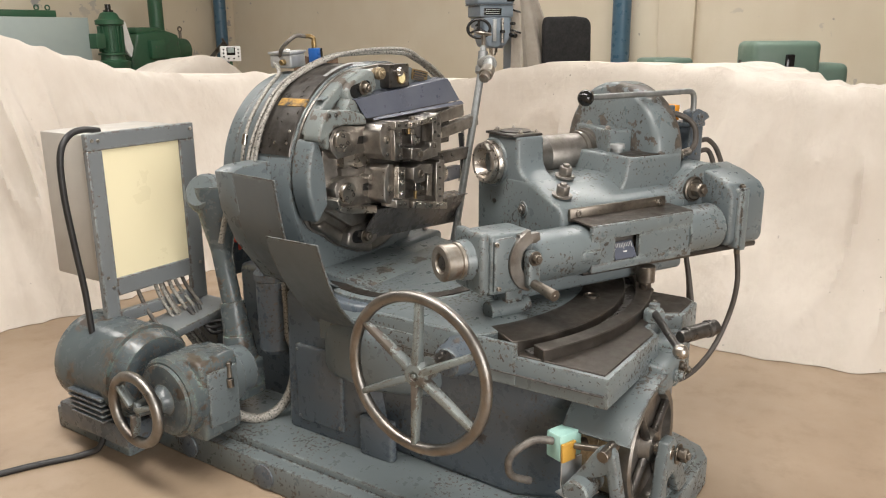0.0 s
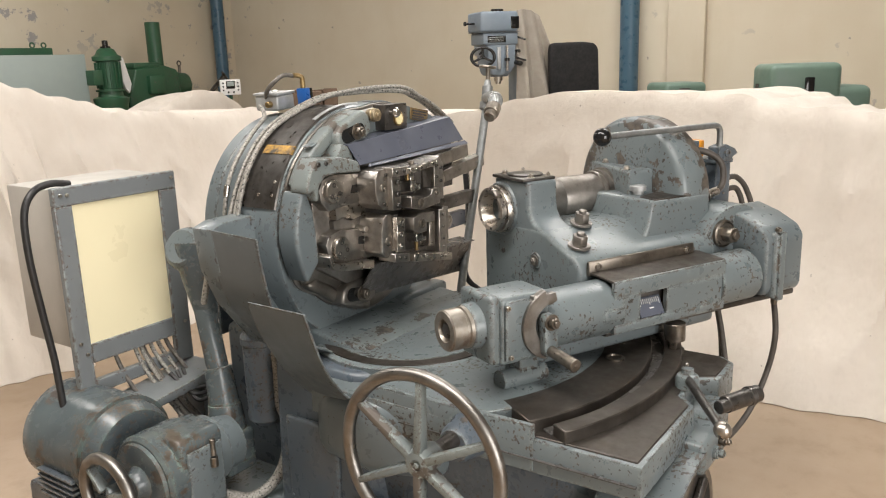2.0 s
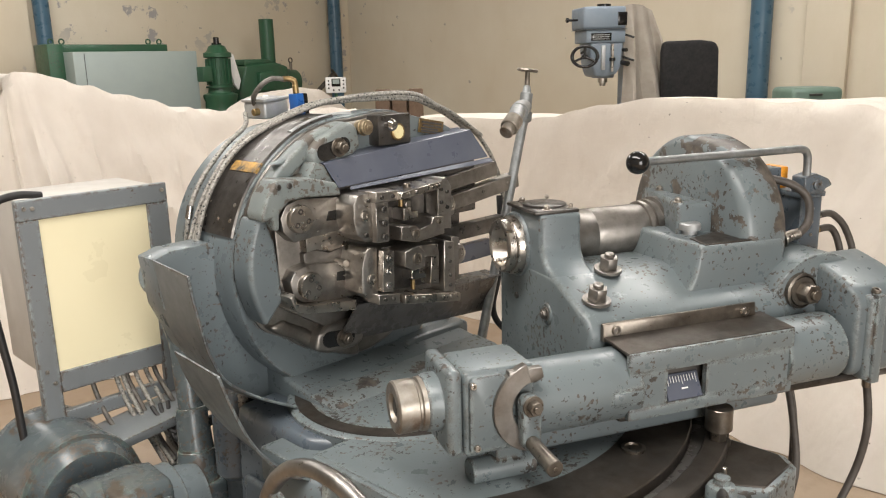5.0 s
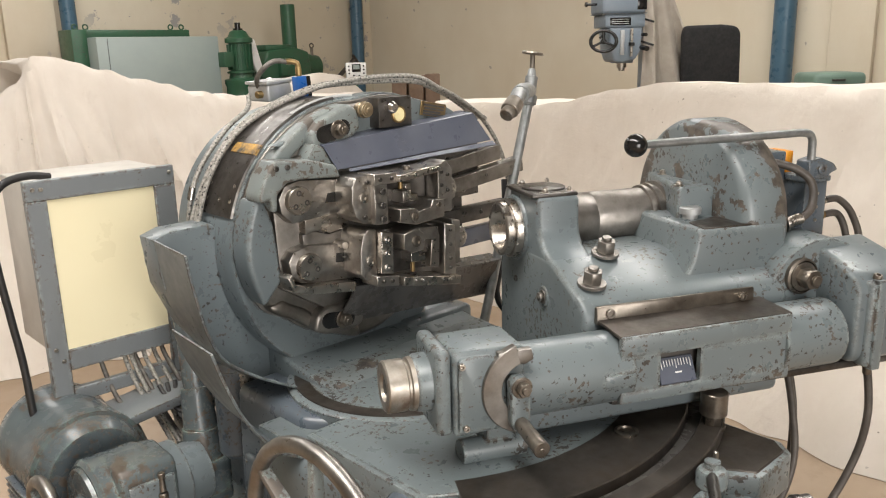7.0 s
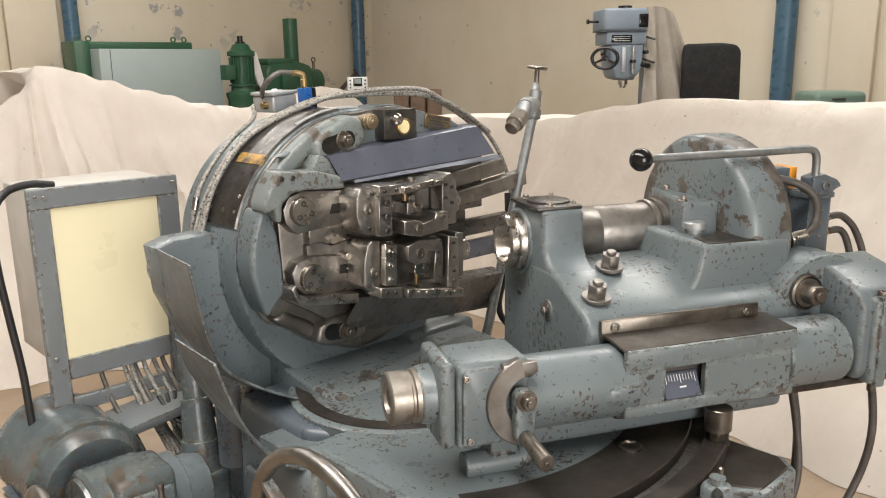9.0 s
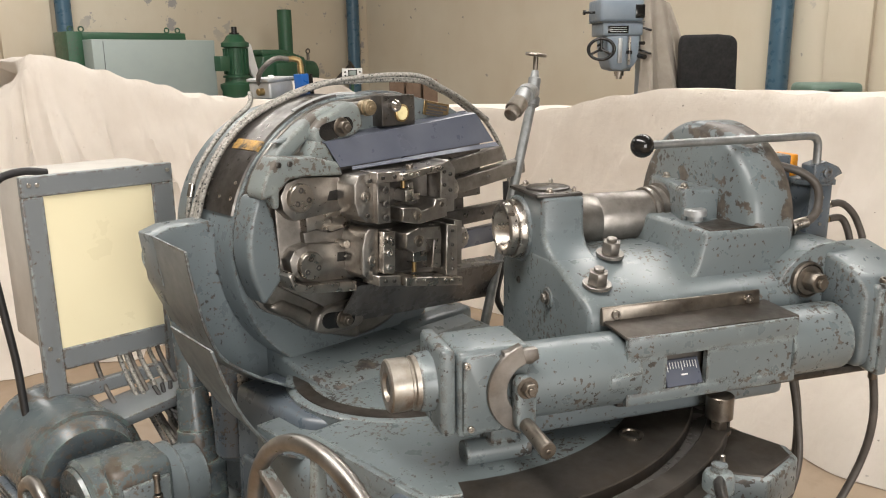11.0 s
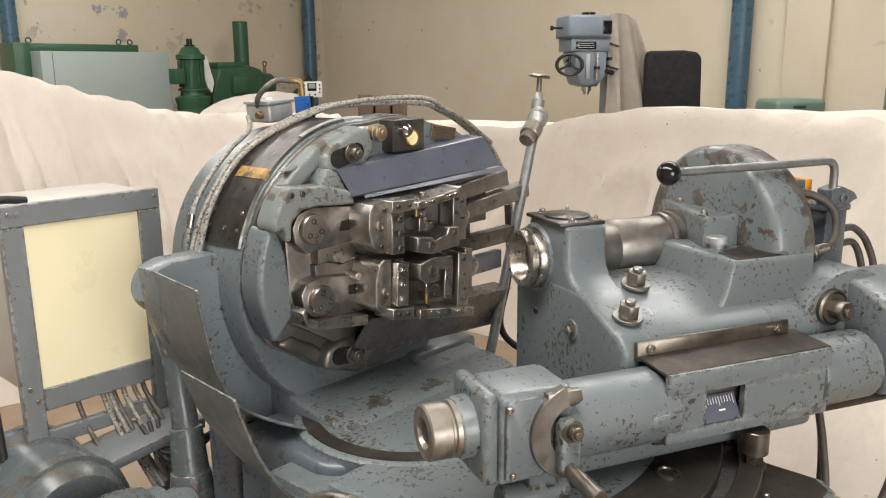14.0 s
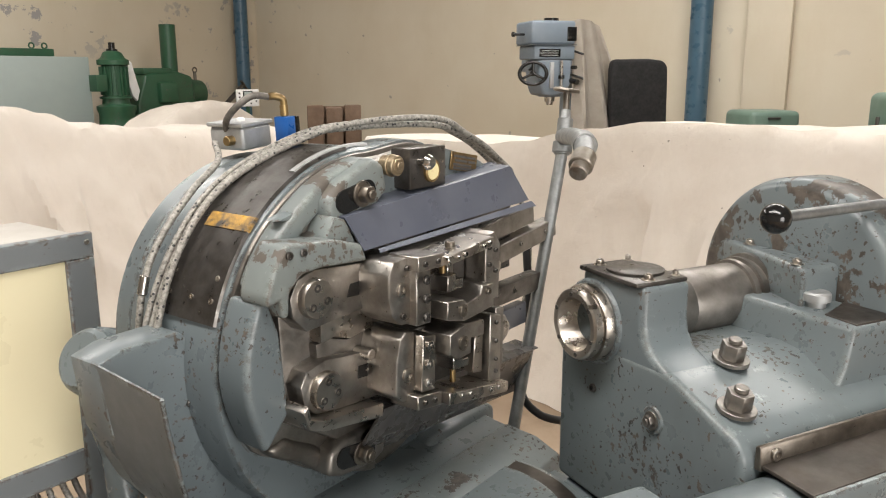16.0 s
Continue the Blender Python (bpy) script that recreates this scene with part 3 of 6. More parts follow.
# slope casting between cradle housing and table
bm = prism(B(), [(0.24, 0.58), (0.24, 0.84), (0.205, 0.83), (0.17, 0.785), (0.11, 0.757), (0.03, 0.742), (-0.10, 0.725), (-0.17, 0.695), (-0.19, 0.58)], "x", -0.27, 0.44, 0.012, 3)
part("sloping_deck", bm, GREY, gen, "chip-scarred sloping deck below the cradle")
bm = prism(B(), [(-0.005, 0.60), (-0.005, 0.7395), (-0.10, 0.7295), (-0.172, 0.6985), (-0.196, 0.60)], "x", -0.268, 0.438, 0.006, 2)
part("scarred_deck", bm, SCARRED, gen, "deck strip pitted by hot swarf")
bm = box(B(), 0.18, 0.485, 0.06, 0.24, 0.60, 0.765, 0.02, 3)
part("deck_ledge", bm, GREY, gen)
screws("screw", [(0.30, 0.13, 0.763, 0.012), (0.44, 0.13, 0.763, 0.012)], (0, 0, 1), 0.012, STEEL, gen)
bm = turned(B(), (0.50, 0.30, 0.30), (0, 0, 1), [(0, 0.17), (0.30, 0.17), (0.36, 0.15), (0.38, 0.10), (0.38, 0)], 40)
part("rear_dome", bm, DEEP, gen, "rounded blue-grey casting behind the ledge")
bm = prism(B(), [(-0.50, -0.30), (-0.43, -0.50), (-0.30, -0.55), (-0.26, -0.1), (-0.38, 0.0), (-0.48, -0.08)], "z", 0.42, 0.665, 0.06, 4)
part("side_casting", bm, GREY, gen, "rounded side casting beside the table")

# cradle housing
plate = [(-0.59, 1.168), (-0.54, 1.184), (-0.42, 1.186), (-0.36, 1.12), (-0.30, 0.95), (-0.18, 0.82), (0.0, 0.775), (0.2, 0.80), (0.34, 0.86), (0.46, 0.86), (0.50, 0.70), (0.53, 0.60), (0.30, 0.60), (-0.02, 0.62), (-0.25, 0.635), (-0.40, 0.74), (-0.52, 0.90), (-0.575, 1.03)]
part("housing_front", prism(B(), plate, "y", 0.205, 0.30, 0.004, 2), GREY, gen, "grey-blue housing plate round the cradle")
back = [(-0.36, 1.0), (-0.25, 1.2), (0.30, 1.2), (0.42, 1.0), (0.44, 0.60), (-0.20, 0.60), (-0.32, 0.74)]
part("housing", prism(B(), back, "y", 0.29, 0.44, 0.03, 3), GREY, gen)
screws("screw", [(-0.41, 0.205, 1.035, 0.007), (-0.241, 0.205, 0.725, 0.010)], (0, -1, 0), 0.006, STEEL_DARK, gen)
# black disc paints the shadow in the gap between rim and housing
part("gap_shade", prism(B(), circle(-0.015, 1.13, 0.372, 0, 360, 72), "y", 0.19, 0.26, 0.004, 1), BLACK, gen, "black disc standing in for the shadow gap round the cradle")
# bent chip guards
fa = [(-0.606, 1.164), (-0.598, 1.10), (-0.58, 1.0), (-0.563, 0.935), (-0.524, 0.86), (-0.43, 0.785), (-0.286, 0.701), (-0.118, 0.60)]
fb = [(-0.588, 1.168), (-0.58, 1.10), (-0.565, 1.0), (-0.54, 0.93), (-0.50, 0.86), (-0.40, 0.74), (-0.25, 0.635), (-0.10, 0.57)]
bm = B()
pa, pb = smooth_path([(x, -0.01, z) for x, z in fa], 5), smooth_path([(x, 0.225, z) for x, z in fb], 5)
sheet_strip(bm, pa, pb, 0.004)
tube(bm, pa, 0.004, 6, 1)
part("chip_guard", bm, GREY_SMOOTH, gen, "bent sheet-metal chip guard with a worn edge")
fa = [(-0.689, 0.996), (-0.665, 0.918), (-0.618, 0.806), (-0.54, 0.70), (-0.46, 0.65)]
fb = [(-0.664, 0.988), (-0.625, 0.875), (-0.537, 0.731), (-0.43, 0.613), (-0.38, 0.58)]
bm = B()
pa, pb = smooth_path([(x, -0.268, z) for x, z in fa], 6), smooth_path([(x, -0.015, z) for x, z in fb], 6)
sheet_strip(bm, pa, pb, 0.004)
tube(bm, pa, 0.004, 6, 1)
part("chip_guard", bm, GREY_SMOOTH, gen, "lower bent chip guard with a rubbed edge")

# cradle drum
CX, CZ = 0.01, 1.09
bm = turned(B(), (CX, 0.50, CZ), (0, -1, 0), [(0, 0.37), (0.0, 0.388), (0.006, 0.395), (0.055, 0.395), (0.061, 0.39), (0.061, 0.382), (0.07, 0.40), (0.19, 0.404), (0.20, 0.424), (0.38, 0.427), (0.39, 0.42)], 96)
part("drum", bm, GREY, gen, "large round cradle drum")
key = [(0, 0.455), (30, 0.47), (55, 0.455), (90, 0.392), (125, 0.393), (155, 0.402), (180, 0.412), (205, 0.40), (225, 0.354), (247, 0.342), (270, 0.355), (300, 0.345), (330, 0.40), (360, 0.455)]
egg = []
for k in range(90):
    a = k * 4.0
    for (a0, r0), (a1, r1) in zip(key, key[1:]):
        if a0 <= a <= a1:
            h = (a - a0) / (a1 - a0)
            r = r0 + (r1 - r0) * (h * h * (3 - 2 * h))
            break
    egg.append((r * math.cos(radians(a)), 1.12 + r * math.sin(radians(a))))
def on_egg(a, f):
    for (a0, r0), (a1, r1) in zip(key, key[1:]):
        if a0 <= a <= a1:
            h_ = (a - a0) / (a1 - a0)
            r_ = f * (r0 + (r1 - r0) * (h_ * h_ * (3 - 2 * h_)))
            return r_ * math.cos(radians(a)), 1.12 + r_ * math.sin(radians(a))


part("cradle_rim", prism(B(), egg, "y", 0.108, 0.19, 0.006, 2), GREY, gen, "rounded grey rim of the cradle")
part("rim_band", prism(B(), [(x * 0.985, 1.12 + (z - 1.12) * 0.985) for x, z in egg], "y", 0.098, 0.115, 0.006, 2), STEEL_SHADE, gen, "rubbed bare metal edge of the rim")
part("cradle_face", prism(B(), [(x * 0.955, 1.12 + (z - 1.12) * 0.965) for x, z in egg], "y", 0.06, 0.102, 0.022, 4), STEEL_FACE, gen, "dull bare metal cradle face")


def band(a0, a1, r, y0, y1, n=40):
    out = bmesh.new()
    rows = []
    for k in range(n + 1):
        a = radians(a0 + (a1 - a0) * k / n)
        rows.append([out.verts.new((CX + q * math.cos(a), y, CZ + q * math.sin(a))) for q, y in ((r, y0), (r + 0.006, y0 + 0.003), (r + 0.006, y1 - 0.003), (r, y1))])
    for a, c in zip(rows, rows[1:]):
        for j in range(3):
            out.faces.new((a[j], a[j + 1], c[j + 1], c[j]))
    out.faces.new(rows[0]), out.faces.new(rows[-1])
    bmesh.ops.recalc_face_normals(out, faces=out.faces)
    return out


part("wear_plate", band(96, 164, 0.426, 0.116, 0.30), STEEL_DARK, gen, "dark oiled wear plate on the drum")
for a, y_ in ((158, 0.14), (158, 0.20), (158, 0.27), (152, 0.14), (152, 0.27), (100, 0.14), (100, 0.27)):
    part("rivet", capscrew(B(), (CX + 0.431 * math.cos(radians(a)), y_, CZ + 0.431 * math.sin(radians(a))), (math.cos(radians(a)), 0, math.sin(radians(a))), 0.006, 0.003), STEEL, gen)
part("yellow_mark", band(134, 138.5, 0.4285, 0.113, 0.25, 6), SMEAR, gen, "streak of yellow paint")
part("scale_band", band(86, 116, 0.4285, 0.122, 0.142), ALU, gen, "engraved graduation band")

# painted pieces round the cradle face
seg = [on_egg(a, 1.02) for a in range(158, 205, 4)] + [(-0.318, 1.03), (-0.325, 1.126), (-0.333, 1.20), (-0.355, 1.26)]
part("side_segment", prism(B(), seg, "y", 0.012, 0.10, 0.028, 5), GREY, gen, "smooth grey-blue cheek of the cradle")
seg = [on_egg(a, 0.985) for a in range(96, 159, 4)] + [on_egg(a, 0.865) for a in range(156, 95, -4)]
part("upper_band", prism(B(), seg, "y", 0.045, 0.10, 0.012, 3), PATINA, gen, "worn pale-green band along the rim")
seg = [on_egg(a, 0.97) for a in range(206, 268, 4)] + [on_egg(a, 0.84) for a in range(264, 205, -4)]
part("lower_bowl", prism(B(), seg, "y", 0.05, 0.10, 0.02, 3), STEEL_FACE, gen, "dark oily lower bowl")

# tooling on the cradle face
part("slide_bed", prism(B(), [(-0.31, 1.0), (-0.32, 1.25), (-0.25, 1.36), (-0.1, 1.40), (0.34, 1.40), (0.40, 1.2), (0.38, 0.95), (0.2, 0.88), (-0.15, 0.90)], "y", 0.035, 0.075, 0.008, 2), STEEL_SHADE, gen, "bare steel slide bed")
part("centre_block", prism(B(), [(-0.24, 1.205), (-0.10, 1.20), (-0.085, 1.152), (-0.155, 1.143), (-0.205, 1.158), (-0.24, 1.154)], "y", 0.002, 0.05, 0.002), STEEL, gen, "bare steel stop plate")
part("centre_block", prism(B(), [(-0.243, 1.150), (-0.205, 1.154), (-0.155, 1.138), (-0.08, 1.148), (-0.08, 1.09), (-0.24, 1.105)], "y", 0.014, 0.05, 0.002), STEEL_SHADE, gen)
part("stop_pin", rod(B(), (-0.128, 0.02, 1.105), (-0.128, -0.03, 1.105), 0.012), STEEL, gen)


def arm(outline, px, zc, slot):
    a_ = part("tool_arm", prism(B(), outline, "y", -0.008, 0.04, 0.003, 2), STEEL_TOOL, gen, "bare steel tool arm")
    bm_ = turned(B(), (px, -0.006, zc), (0, -1, 0), [(0, 0.040), (0.014, 0.040), (0.018, 0.037), (0.018, 0.0)], 36)
    part("pivot_pin", bm_, STEEL, a_, "turned pivot pin")
    for k in range(3):
        an = radians(100 + 120 * k)
        part("screw", turned(B(), (px + 0.022 * math.cos(an), -0.0235, zc + 0.022 * math.sin(an)), (0, -1, 0), [(0, 0.008), (0.003, 0.008), (0.003, 0.0045), (0.0, 0.004)], 14), STEEL_DARK, a_)
    part("arm_slot", prism(B(), slot, "y", -0.0095, 0.0, 0.0), BAKELITE, a_)


arm([(-0.318, 1.225), (-0.325, 1.265), (-0.305, 1.298), (-0.26, 1.310), (-0.06, 1.292), (-0.06, 1.205), (-0.23, 1.196), (-0.285, 1.192)], -0.267, 1.256, [(-0.175, 1.236), (-0.165, 1.262), (-0.12, 1.262), (-0.12, 1.255), (-0.14, 1.250), (-0.14, 1.243), (-0.12, 1.238), (-0.12, 1.232)])
arm([(-0.300, 1.045), (-0.308, 1.085), (-0.29, 1.112), (-0.24, 1.122), (-0.05, 1.097), (-0.05, 0.995), (-0.20, 1.006), (-0.27, 1.018)], -0.246, 1.062, [(-0.150, 1.056), (-0.147, 1.082), (-0.115, 1.080), (-0.115, 1.070), (-0.128, 1.068), (-0.115, 1.058), (-0.115, 1.052)])
# casting lips
lip = [(-0.12, 1.302), (-0.25, 1.312), (-0.30, 1.308), (-0.332, 1.28), (-0.336, 1.235), (-0.352, 1.235), (-0.356, 1.27), (-0.385, 1.262), (-0.388, 1.285), (-0.368, 1.330), (-0.335, 1.372), (-0.29, 1.368), (-0.215, 1.362), (-0.135, 1.340)]
part("upper_lip", prism(B(), lip, "y", -0.018, 0.06, 0.009, 3), PATINA, gen, "worn pale-green casting lip")
part("lip_web", prism(B(), [(-0.225, 1.35), (-0.195, 1.402), (-0.165, 1.392), (-0.13, 1.33)], "y", 0.0, 0.06, 0.004), PATINA, gen)
screws("screw", [(-0.335, -0.022, 1.352, 0.008), (-0.30, -0.022, 1.352, 0.008)], (0, -1, 0), 0.004, STEEL_DARK, gen)
lip = [(-0.318, 1.06), (-0.312, 1.03), (-0.28, 1.017), (-0.106, 0.995), (-0.108, 0.964), (-0.272, 0.992), (-0.315, 1.008), (-0.333, 1.05)]
part("lower_lip", prism(B(), lip, "y", -0.04, 0.06, 0.003, 2), STEEL, gen, "rubbed bare metal lower lip")


def boss(x, z, tilt, mat):
    m_ = Matrix.Translation((x, 0.0, z)) @ Matrix.Rotation(radians(tilt), 4, "Y")
    bm_ = prism(B(), [(-0.10, -0.03), (-0.095, 0.015), (-0.05, 0.042), (0.06, 0.060), (0.085, 0.035), (0.085, -0.02), (0.05, -0.038), (-0.05, -0.045)], "y", 0.018, 0.085, 0.014, 3, m_)
    o_ = part("clamp_boss", bm_, mat, gen, "worn clamp boss with a slot")
    part("slot", prism(B(), [(-0.052 + p[0], p[1]) for p in circle(0.07, 0, 0.024, -90, 90, 8)] + [(-0.052 + p[0], p[1]) for p in circle(0, 0, 0.024, 90, 270, 8)], "y", 0.014, 0.03, 0.0, 1, m_), BAKELITE, o_)
    part("clamp_bolt", hexbolt(B(), (x, 0.016, z), (0, -1, 0), 0.019, 0.026), RUSTY, o_, "brownish hexagon bolt")


boss(-0.098, 1.434, -12, PATINA), boss(-0.118, 0.869, 8, STEEL_SHADE)


def block(name, poly, y0, y1, mat, parent, bev=0.002):
    return part(name, prism(B(), poly, "y", y0, y1, bev, 1), mat, parent)


def socket_screws(spots, y, mat, parent):
    for x_, z_, r_ in spots:
        part("screw", capscrew(B(), (x_, y, z_), (0, -1, 0), r_, 0.006), mat, parent)


# upper cutter carrier
up = part("tool_carrier", prism(B(), [(-0.138, 1.282), (-0.122, 1.308), (-0.060, 1.312), (-0.055, 1.168), (-0.100, 1.172), (-0.128, 1.195), (-0.140, 1.235)], "y", -0.088, 0.03, 0.005, 2), STEEL_TOOL, gen, "oily steel cutter carrier with screws and clamps")
block("screw_bar", [(-0.074, 1.167), (-0.074, 1.284), (-0.026, 1.282), (-0.026, 1.164)], -0.106, -0.04, STEEL_TOOL, up)
block("corner_block", [(-0.082, 1.284), (-0.082, 1.315), (0.004, 1.310), (0.004, 1.281)], -0.118, -0.04, STEEL_TOOL, up)
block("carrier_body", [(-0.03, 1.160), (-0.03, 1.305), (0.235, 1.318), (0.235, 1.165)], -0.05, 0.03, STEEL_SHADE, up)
block("top_bar", [(-0.002, 1.284), (-0.002, 1.304), (0.168, 1.320), (0.168, 1.298)], -0.134, -0.045, STEEL, up)
block("cutter_seat", [(-0.005, 1.195), (-0.005, 1.285), (0.165, 1.295), (0.165, 1.190)], -0.056, -0.045, STEEL_DARK, up)
block("cutter", [(0.030, 1.216), (0.030, 1.252), (0.062, 1.254), (0.062, 1.238), (0.088, 1.238), (0.088, 1.216)], -0.108, -0.05, CHROME, up)
block("cutter_shim", [(0.060, 1.240), (0.060, 1.268), (0.082, 1.268), (0.082, 1.240)], -0.085, -0.05, STEEL, up)
block("clamp_block", [(-0.004, 1.166), (-0.002, 1.206), (0.055, 1.200), (0.070, 1.188), (0.118, 1.196), (0.128, 1.216), (0.172, 1.212), (0.174, 1.158), (0.060, 1.150)], -0.132, -0.04, STEEL_TOOL, up)
block("end_plate", [(0.166, 1.168), (0.168, 1.315), (0.204, 1.324), (0.228, 1.292), (0.224, 1.164)], -0.112, 0.03, STEEL_TOOL, up)
block("end_boss", [(0.228, 1.198), (0.228, 1.262), (0.252, 1.266), (0.270, 1.245), (0.270, 1.200), (0.252, 1.190)], -0.085, 0.0, STEEL_TOOL, up, 0.004)
socket_screws([(-0.050, 1.262, 0.010), (-0.050, 1.222, 0.010), (-0.050, 1.182, 0.010), (0.180, 1.290, 0.006), (0.205, 1.280, 0.006), (0.180, 1.250, 0.006), (0.205, 1.232, 0.006)], -0.112, STEEL_DARK, up)
socket_screws([(-0.062, 1.298, 0.006), (-0.02, 1.297, 0.006)], -0.118, STEEL_DARK, up)
socket_screws([(0.03, 1.298, 0.005), (0.055, 1.300, 0.006), (0.125, 1.306, 0.005), (0.148, 1.309, 0.006)], -0.134, CHROME, up)
socket_screws([(0.052, 1.176, 0.014), (0.148, 1.198, 0.008)], -0.132, RUSTY, up)
socket_screws([(-0.100, 1.248, 0.015)], -0.088, STEEL, up)
socket_screws([(-0.098, 1.192, 0.007), (-0.085, 1.290, 0.006)], -0.088, STEEL_DARK, up)
socket_screws([(0.250, 1.228, 0.017)], -0.085, STEEL, up)
part("set_screw", rod(B(), (0.038, -0.088, 1.254), (0.038, -0.088, 1.286), 0.007), BRASS, up)
part("set_screw", rod(B(), (0.062, -0.09, 1.306), (0.062, -0.09, 1.322), 0.011), RUSTY, up)
# lower cutter carrier
lw = part("tool_carrier", prism(B(), [(-0.122, 1.025), (-0.118, 1.10), (-0.106, 1.140), (-0.088, 1.154), (-0.058, 1.150), (-0.062, 1.0), (-0.100, 1.004)], "y", -0.088, 0.03, 0.005, 2), STEEL_TOOL, gen, "oily steel cutter carrier with screws and clamps")
block("screw_bar", [(-0.062, 1.020), (-0.056, 1.142), (-0.012, 1.134), (-0.016, 1.012)], -0.108, -0.04, STEEL, lw)
block("corner_block", [(-0.085, 0.988), (-0.085, 1.018), (-0.002, 1.006), (-0.002, 0.974)], -0.116, -0.04, STEEL_TOOL, lw)
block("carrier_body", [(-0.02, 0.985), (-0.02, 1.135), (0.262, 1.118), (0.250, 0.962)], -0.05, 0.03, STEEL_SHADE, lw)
block("cutter_seat", [(0.0, 1.0), (0.0, 1.12), (0.19, 1.10), (0.19, 0.985)], -0.056, -0.045, STEEL_DARK, lw)
block("bottom_bar", [(0.002, 0.974), (0.002, 1.002), (0.238, 0.956), (0.236, 0.930)], -0.134, -0.045, STEEL, lw)
block("clamp_block", [(0.010, 1.085), (0.012, 1.128), (0.065, 1.140), (0.090, 1.118), (0.090, 1.068), (0.040, 1.066)], -0.128, -0.04, STEEL_TOOL, lw)
block("clamp_arm", [(0.085, 1.096), (0.085, 1.134), (0.165, 1.124), (0.165, 1.088)], -0.112, -0.04, STEEL_TOOL, lw)
block("cutter", [(0.060, 1.030), (0.060, 1.066), (0.092, 1.062), (0.092, 1.046), (0.118, 1.044), (0.118, 1.024)], -0.102, -0.05, CHROME, lw)
block("bright_plate", [(0.140, 0.998), (0.150, 1.100), (0.182, 1.098), (0.178, 0.990)], -0.098, -0.05, STEEL, lw)
block("end_plate", [(0.186, 0.966), (0.192, 1.128), (0.236, 1.118), (0.236, 0.956)], -0.112, 0.03, STEEL_TOOL, lw)
block("side_plate", [(0.240, 0.985), (0.240, 1.130), (0.275, 1.124), (0.272, 0.985)], -0.095, 0.02, STEEL_SHADE, lw)
block("end_boss", [(0.270, 1.035), (0.272, 1.100), (0.300, 1.098), (0.316, 1.075), (0.312, 1.042), (0.292, 1.030)], -0.085, 0.0, STEEL_TOOL, lw, 0.004)
socket_screws([(-0.036, 1.118, 0.011), (-0.038, 1.078, 0.011), (-0.040, 1.036, 0.010)], -0.108, CHROME, lw)
socket_screws([(-0.062, 1.000, 0.006), (-0.03, 0.995, 0.006)], -0.116, STEEL_DARK, lw)
socket_screws([(0.045, 0.984, 0.005), (0.075, 0.978, 0.006), (0.160, 0.962, 0.006), (0.190, 0.956, 0.005)], -0.134, CHROME, lw)
socket_screws([(0.058, 1.100, 0.017)], -0.128, RUSTY, lw)
socket_screws([(-0.085, 1.060, 0.016)], -0.088, STEEL, lw)
socket_screws([(0.212, 1.105, 0.005), (0.212, 1.060, 0.005), (0.212, 1.015, 0.005), (0.212, 0.985, 0.005)], -0.112, STEEL_DARK, lw)
socket_screws([(0.292, 1.066, 0.018)], -0.085, STEEL, lw)
part("set_screw", rod(B(), (0.075, -0.088, 0.995), (0.075, -0.088, 1.03), 0.007), BRASS, lw)
# guide bars out to the side
m_ = Matrix.Translation((0.22, 0.0, 1.205)) @ Matrix.Rotation(radians(-6), 4, "Y")
bm = box(B(), 0, 0.46, -0.01, 0.035, -0.028, 0.022, 0.003, 1, m_)
for x in (0.27, 0.40):
    capscrew(bm, (x, -0.01, 0.0), (0, -1, 0), 0.007, 0.004, m_)
part("guide_bar", bm, STEEL_SHADE, gen, "long dull steel guide bar")
bm = box(B(), 0, 0.36, 0.0, 0.04, 0.035, 0.085, 0.003, 1, m_)
part("guide_bar", bm, STEEL_SHADE, gen)
bm = box(B(), 0.24, 0.60, -0.012, 0.03, 1.085, 1.135, 0.003)
capscrew(bm, (0.46, -0.012, 1.11), (0, -1, 0), 0.007, 0.004)
part("guide_bar", bm, STEEL_DARK, gen)
bm = box(B(), 0.24, 0.54, 0.0, 0.03, 1.0, 1.06, 0.003)
part("guide_bar", bm, SLATE, gen)
bm = box(B(), 0.33, 0.40, 0.02, 0.05, 1.0, 1.36, 0.004)
part("bar_bracket", bm, STEEL_DARK, gen)
part("slide_back", box(B(), 0.14, 0.475, 0.015, 0.05, 1.17, 1.40, 0.004), STEEL_DARK, gen, "dark oily slide behind the guide bars")
part("slide_back", box(B(), 0.14, 0.36, 0.018, 0.05, 0.93, 1.165, 0.004), STEEL_DARK, gen)
# upper slate cover
pa = [(-0.135, -0.012, 1.325), (-0.165, 0.0, 1.40)]
b = bmesh.new()
q = [(-0.135, -0.022, 1.326), (0.49, -0.03, 1.352), (0.425, -0.012, 1.445), (0.06, -0.004, 1.415), (-0.165, 0.002, 1.395)]
w = [(x, y + 0.006, z + 0.002) for x, y, z in q]
va, vb = [b.verts.new(p) for p in q], [b.verts.new(p) for p in w]
b.faces.new(va), b.faces.new(vb)
for i in range(5):
    b.faces.new((va[i], va[(i + 1) % 5], vb[(i + 1) % 5], vb[i]))
bmesh.ops.recalc_face_normals(b, faces=b.faces)
sheet_strip(b, [(-0.165, 0.004, 1.395), (0.06, 0.0, 1.415), (0.425, -0.008, 1.445)], [(-0.16, 0.06, 1.405), (0.06, 0.06, 1.425), (0.44, 0.06, 1.45)], 0.004)
sheet_strip(b, [(-0.10, -0.03, 1.326), (0.49, -0.038, 1.350)], [(-0.10, -0.034, 1.318), (0.495, -0.05, 1.338)], 0.003)
part("upper_cover", b, SLATE, gen, "slate-grey folded sheet cover over the cutters")
b = bmesh.new()
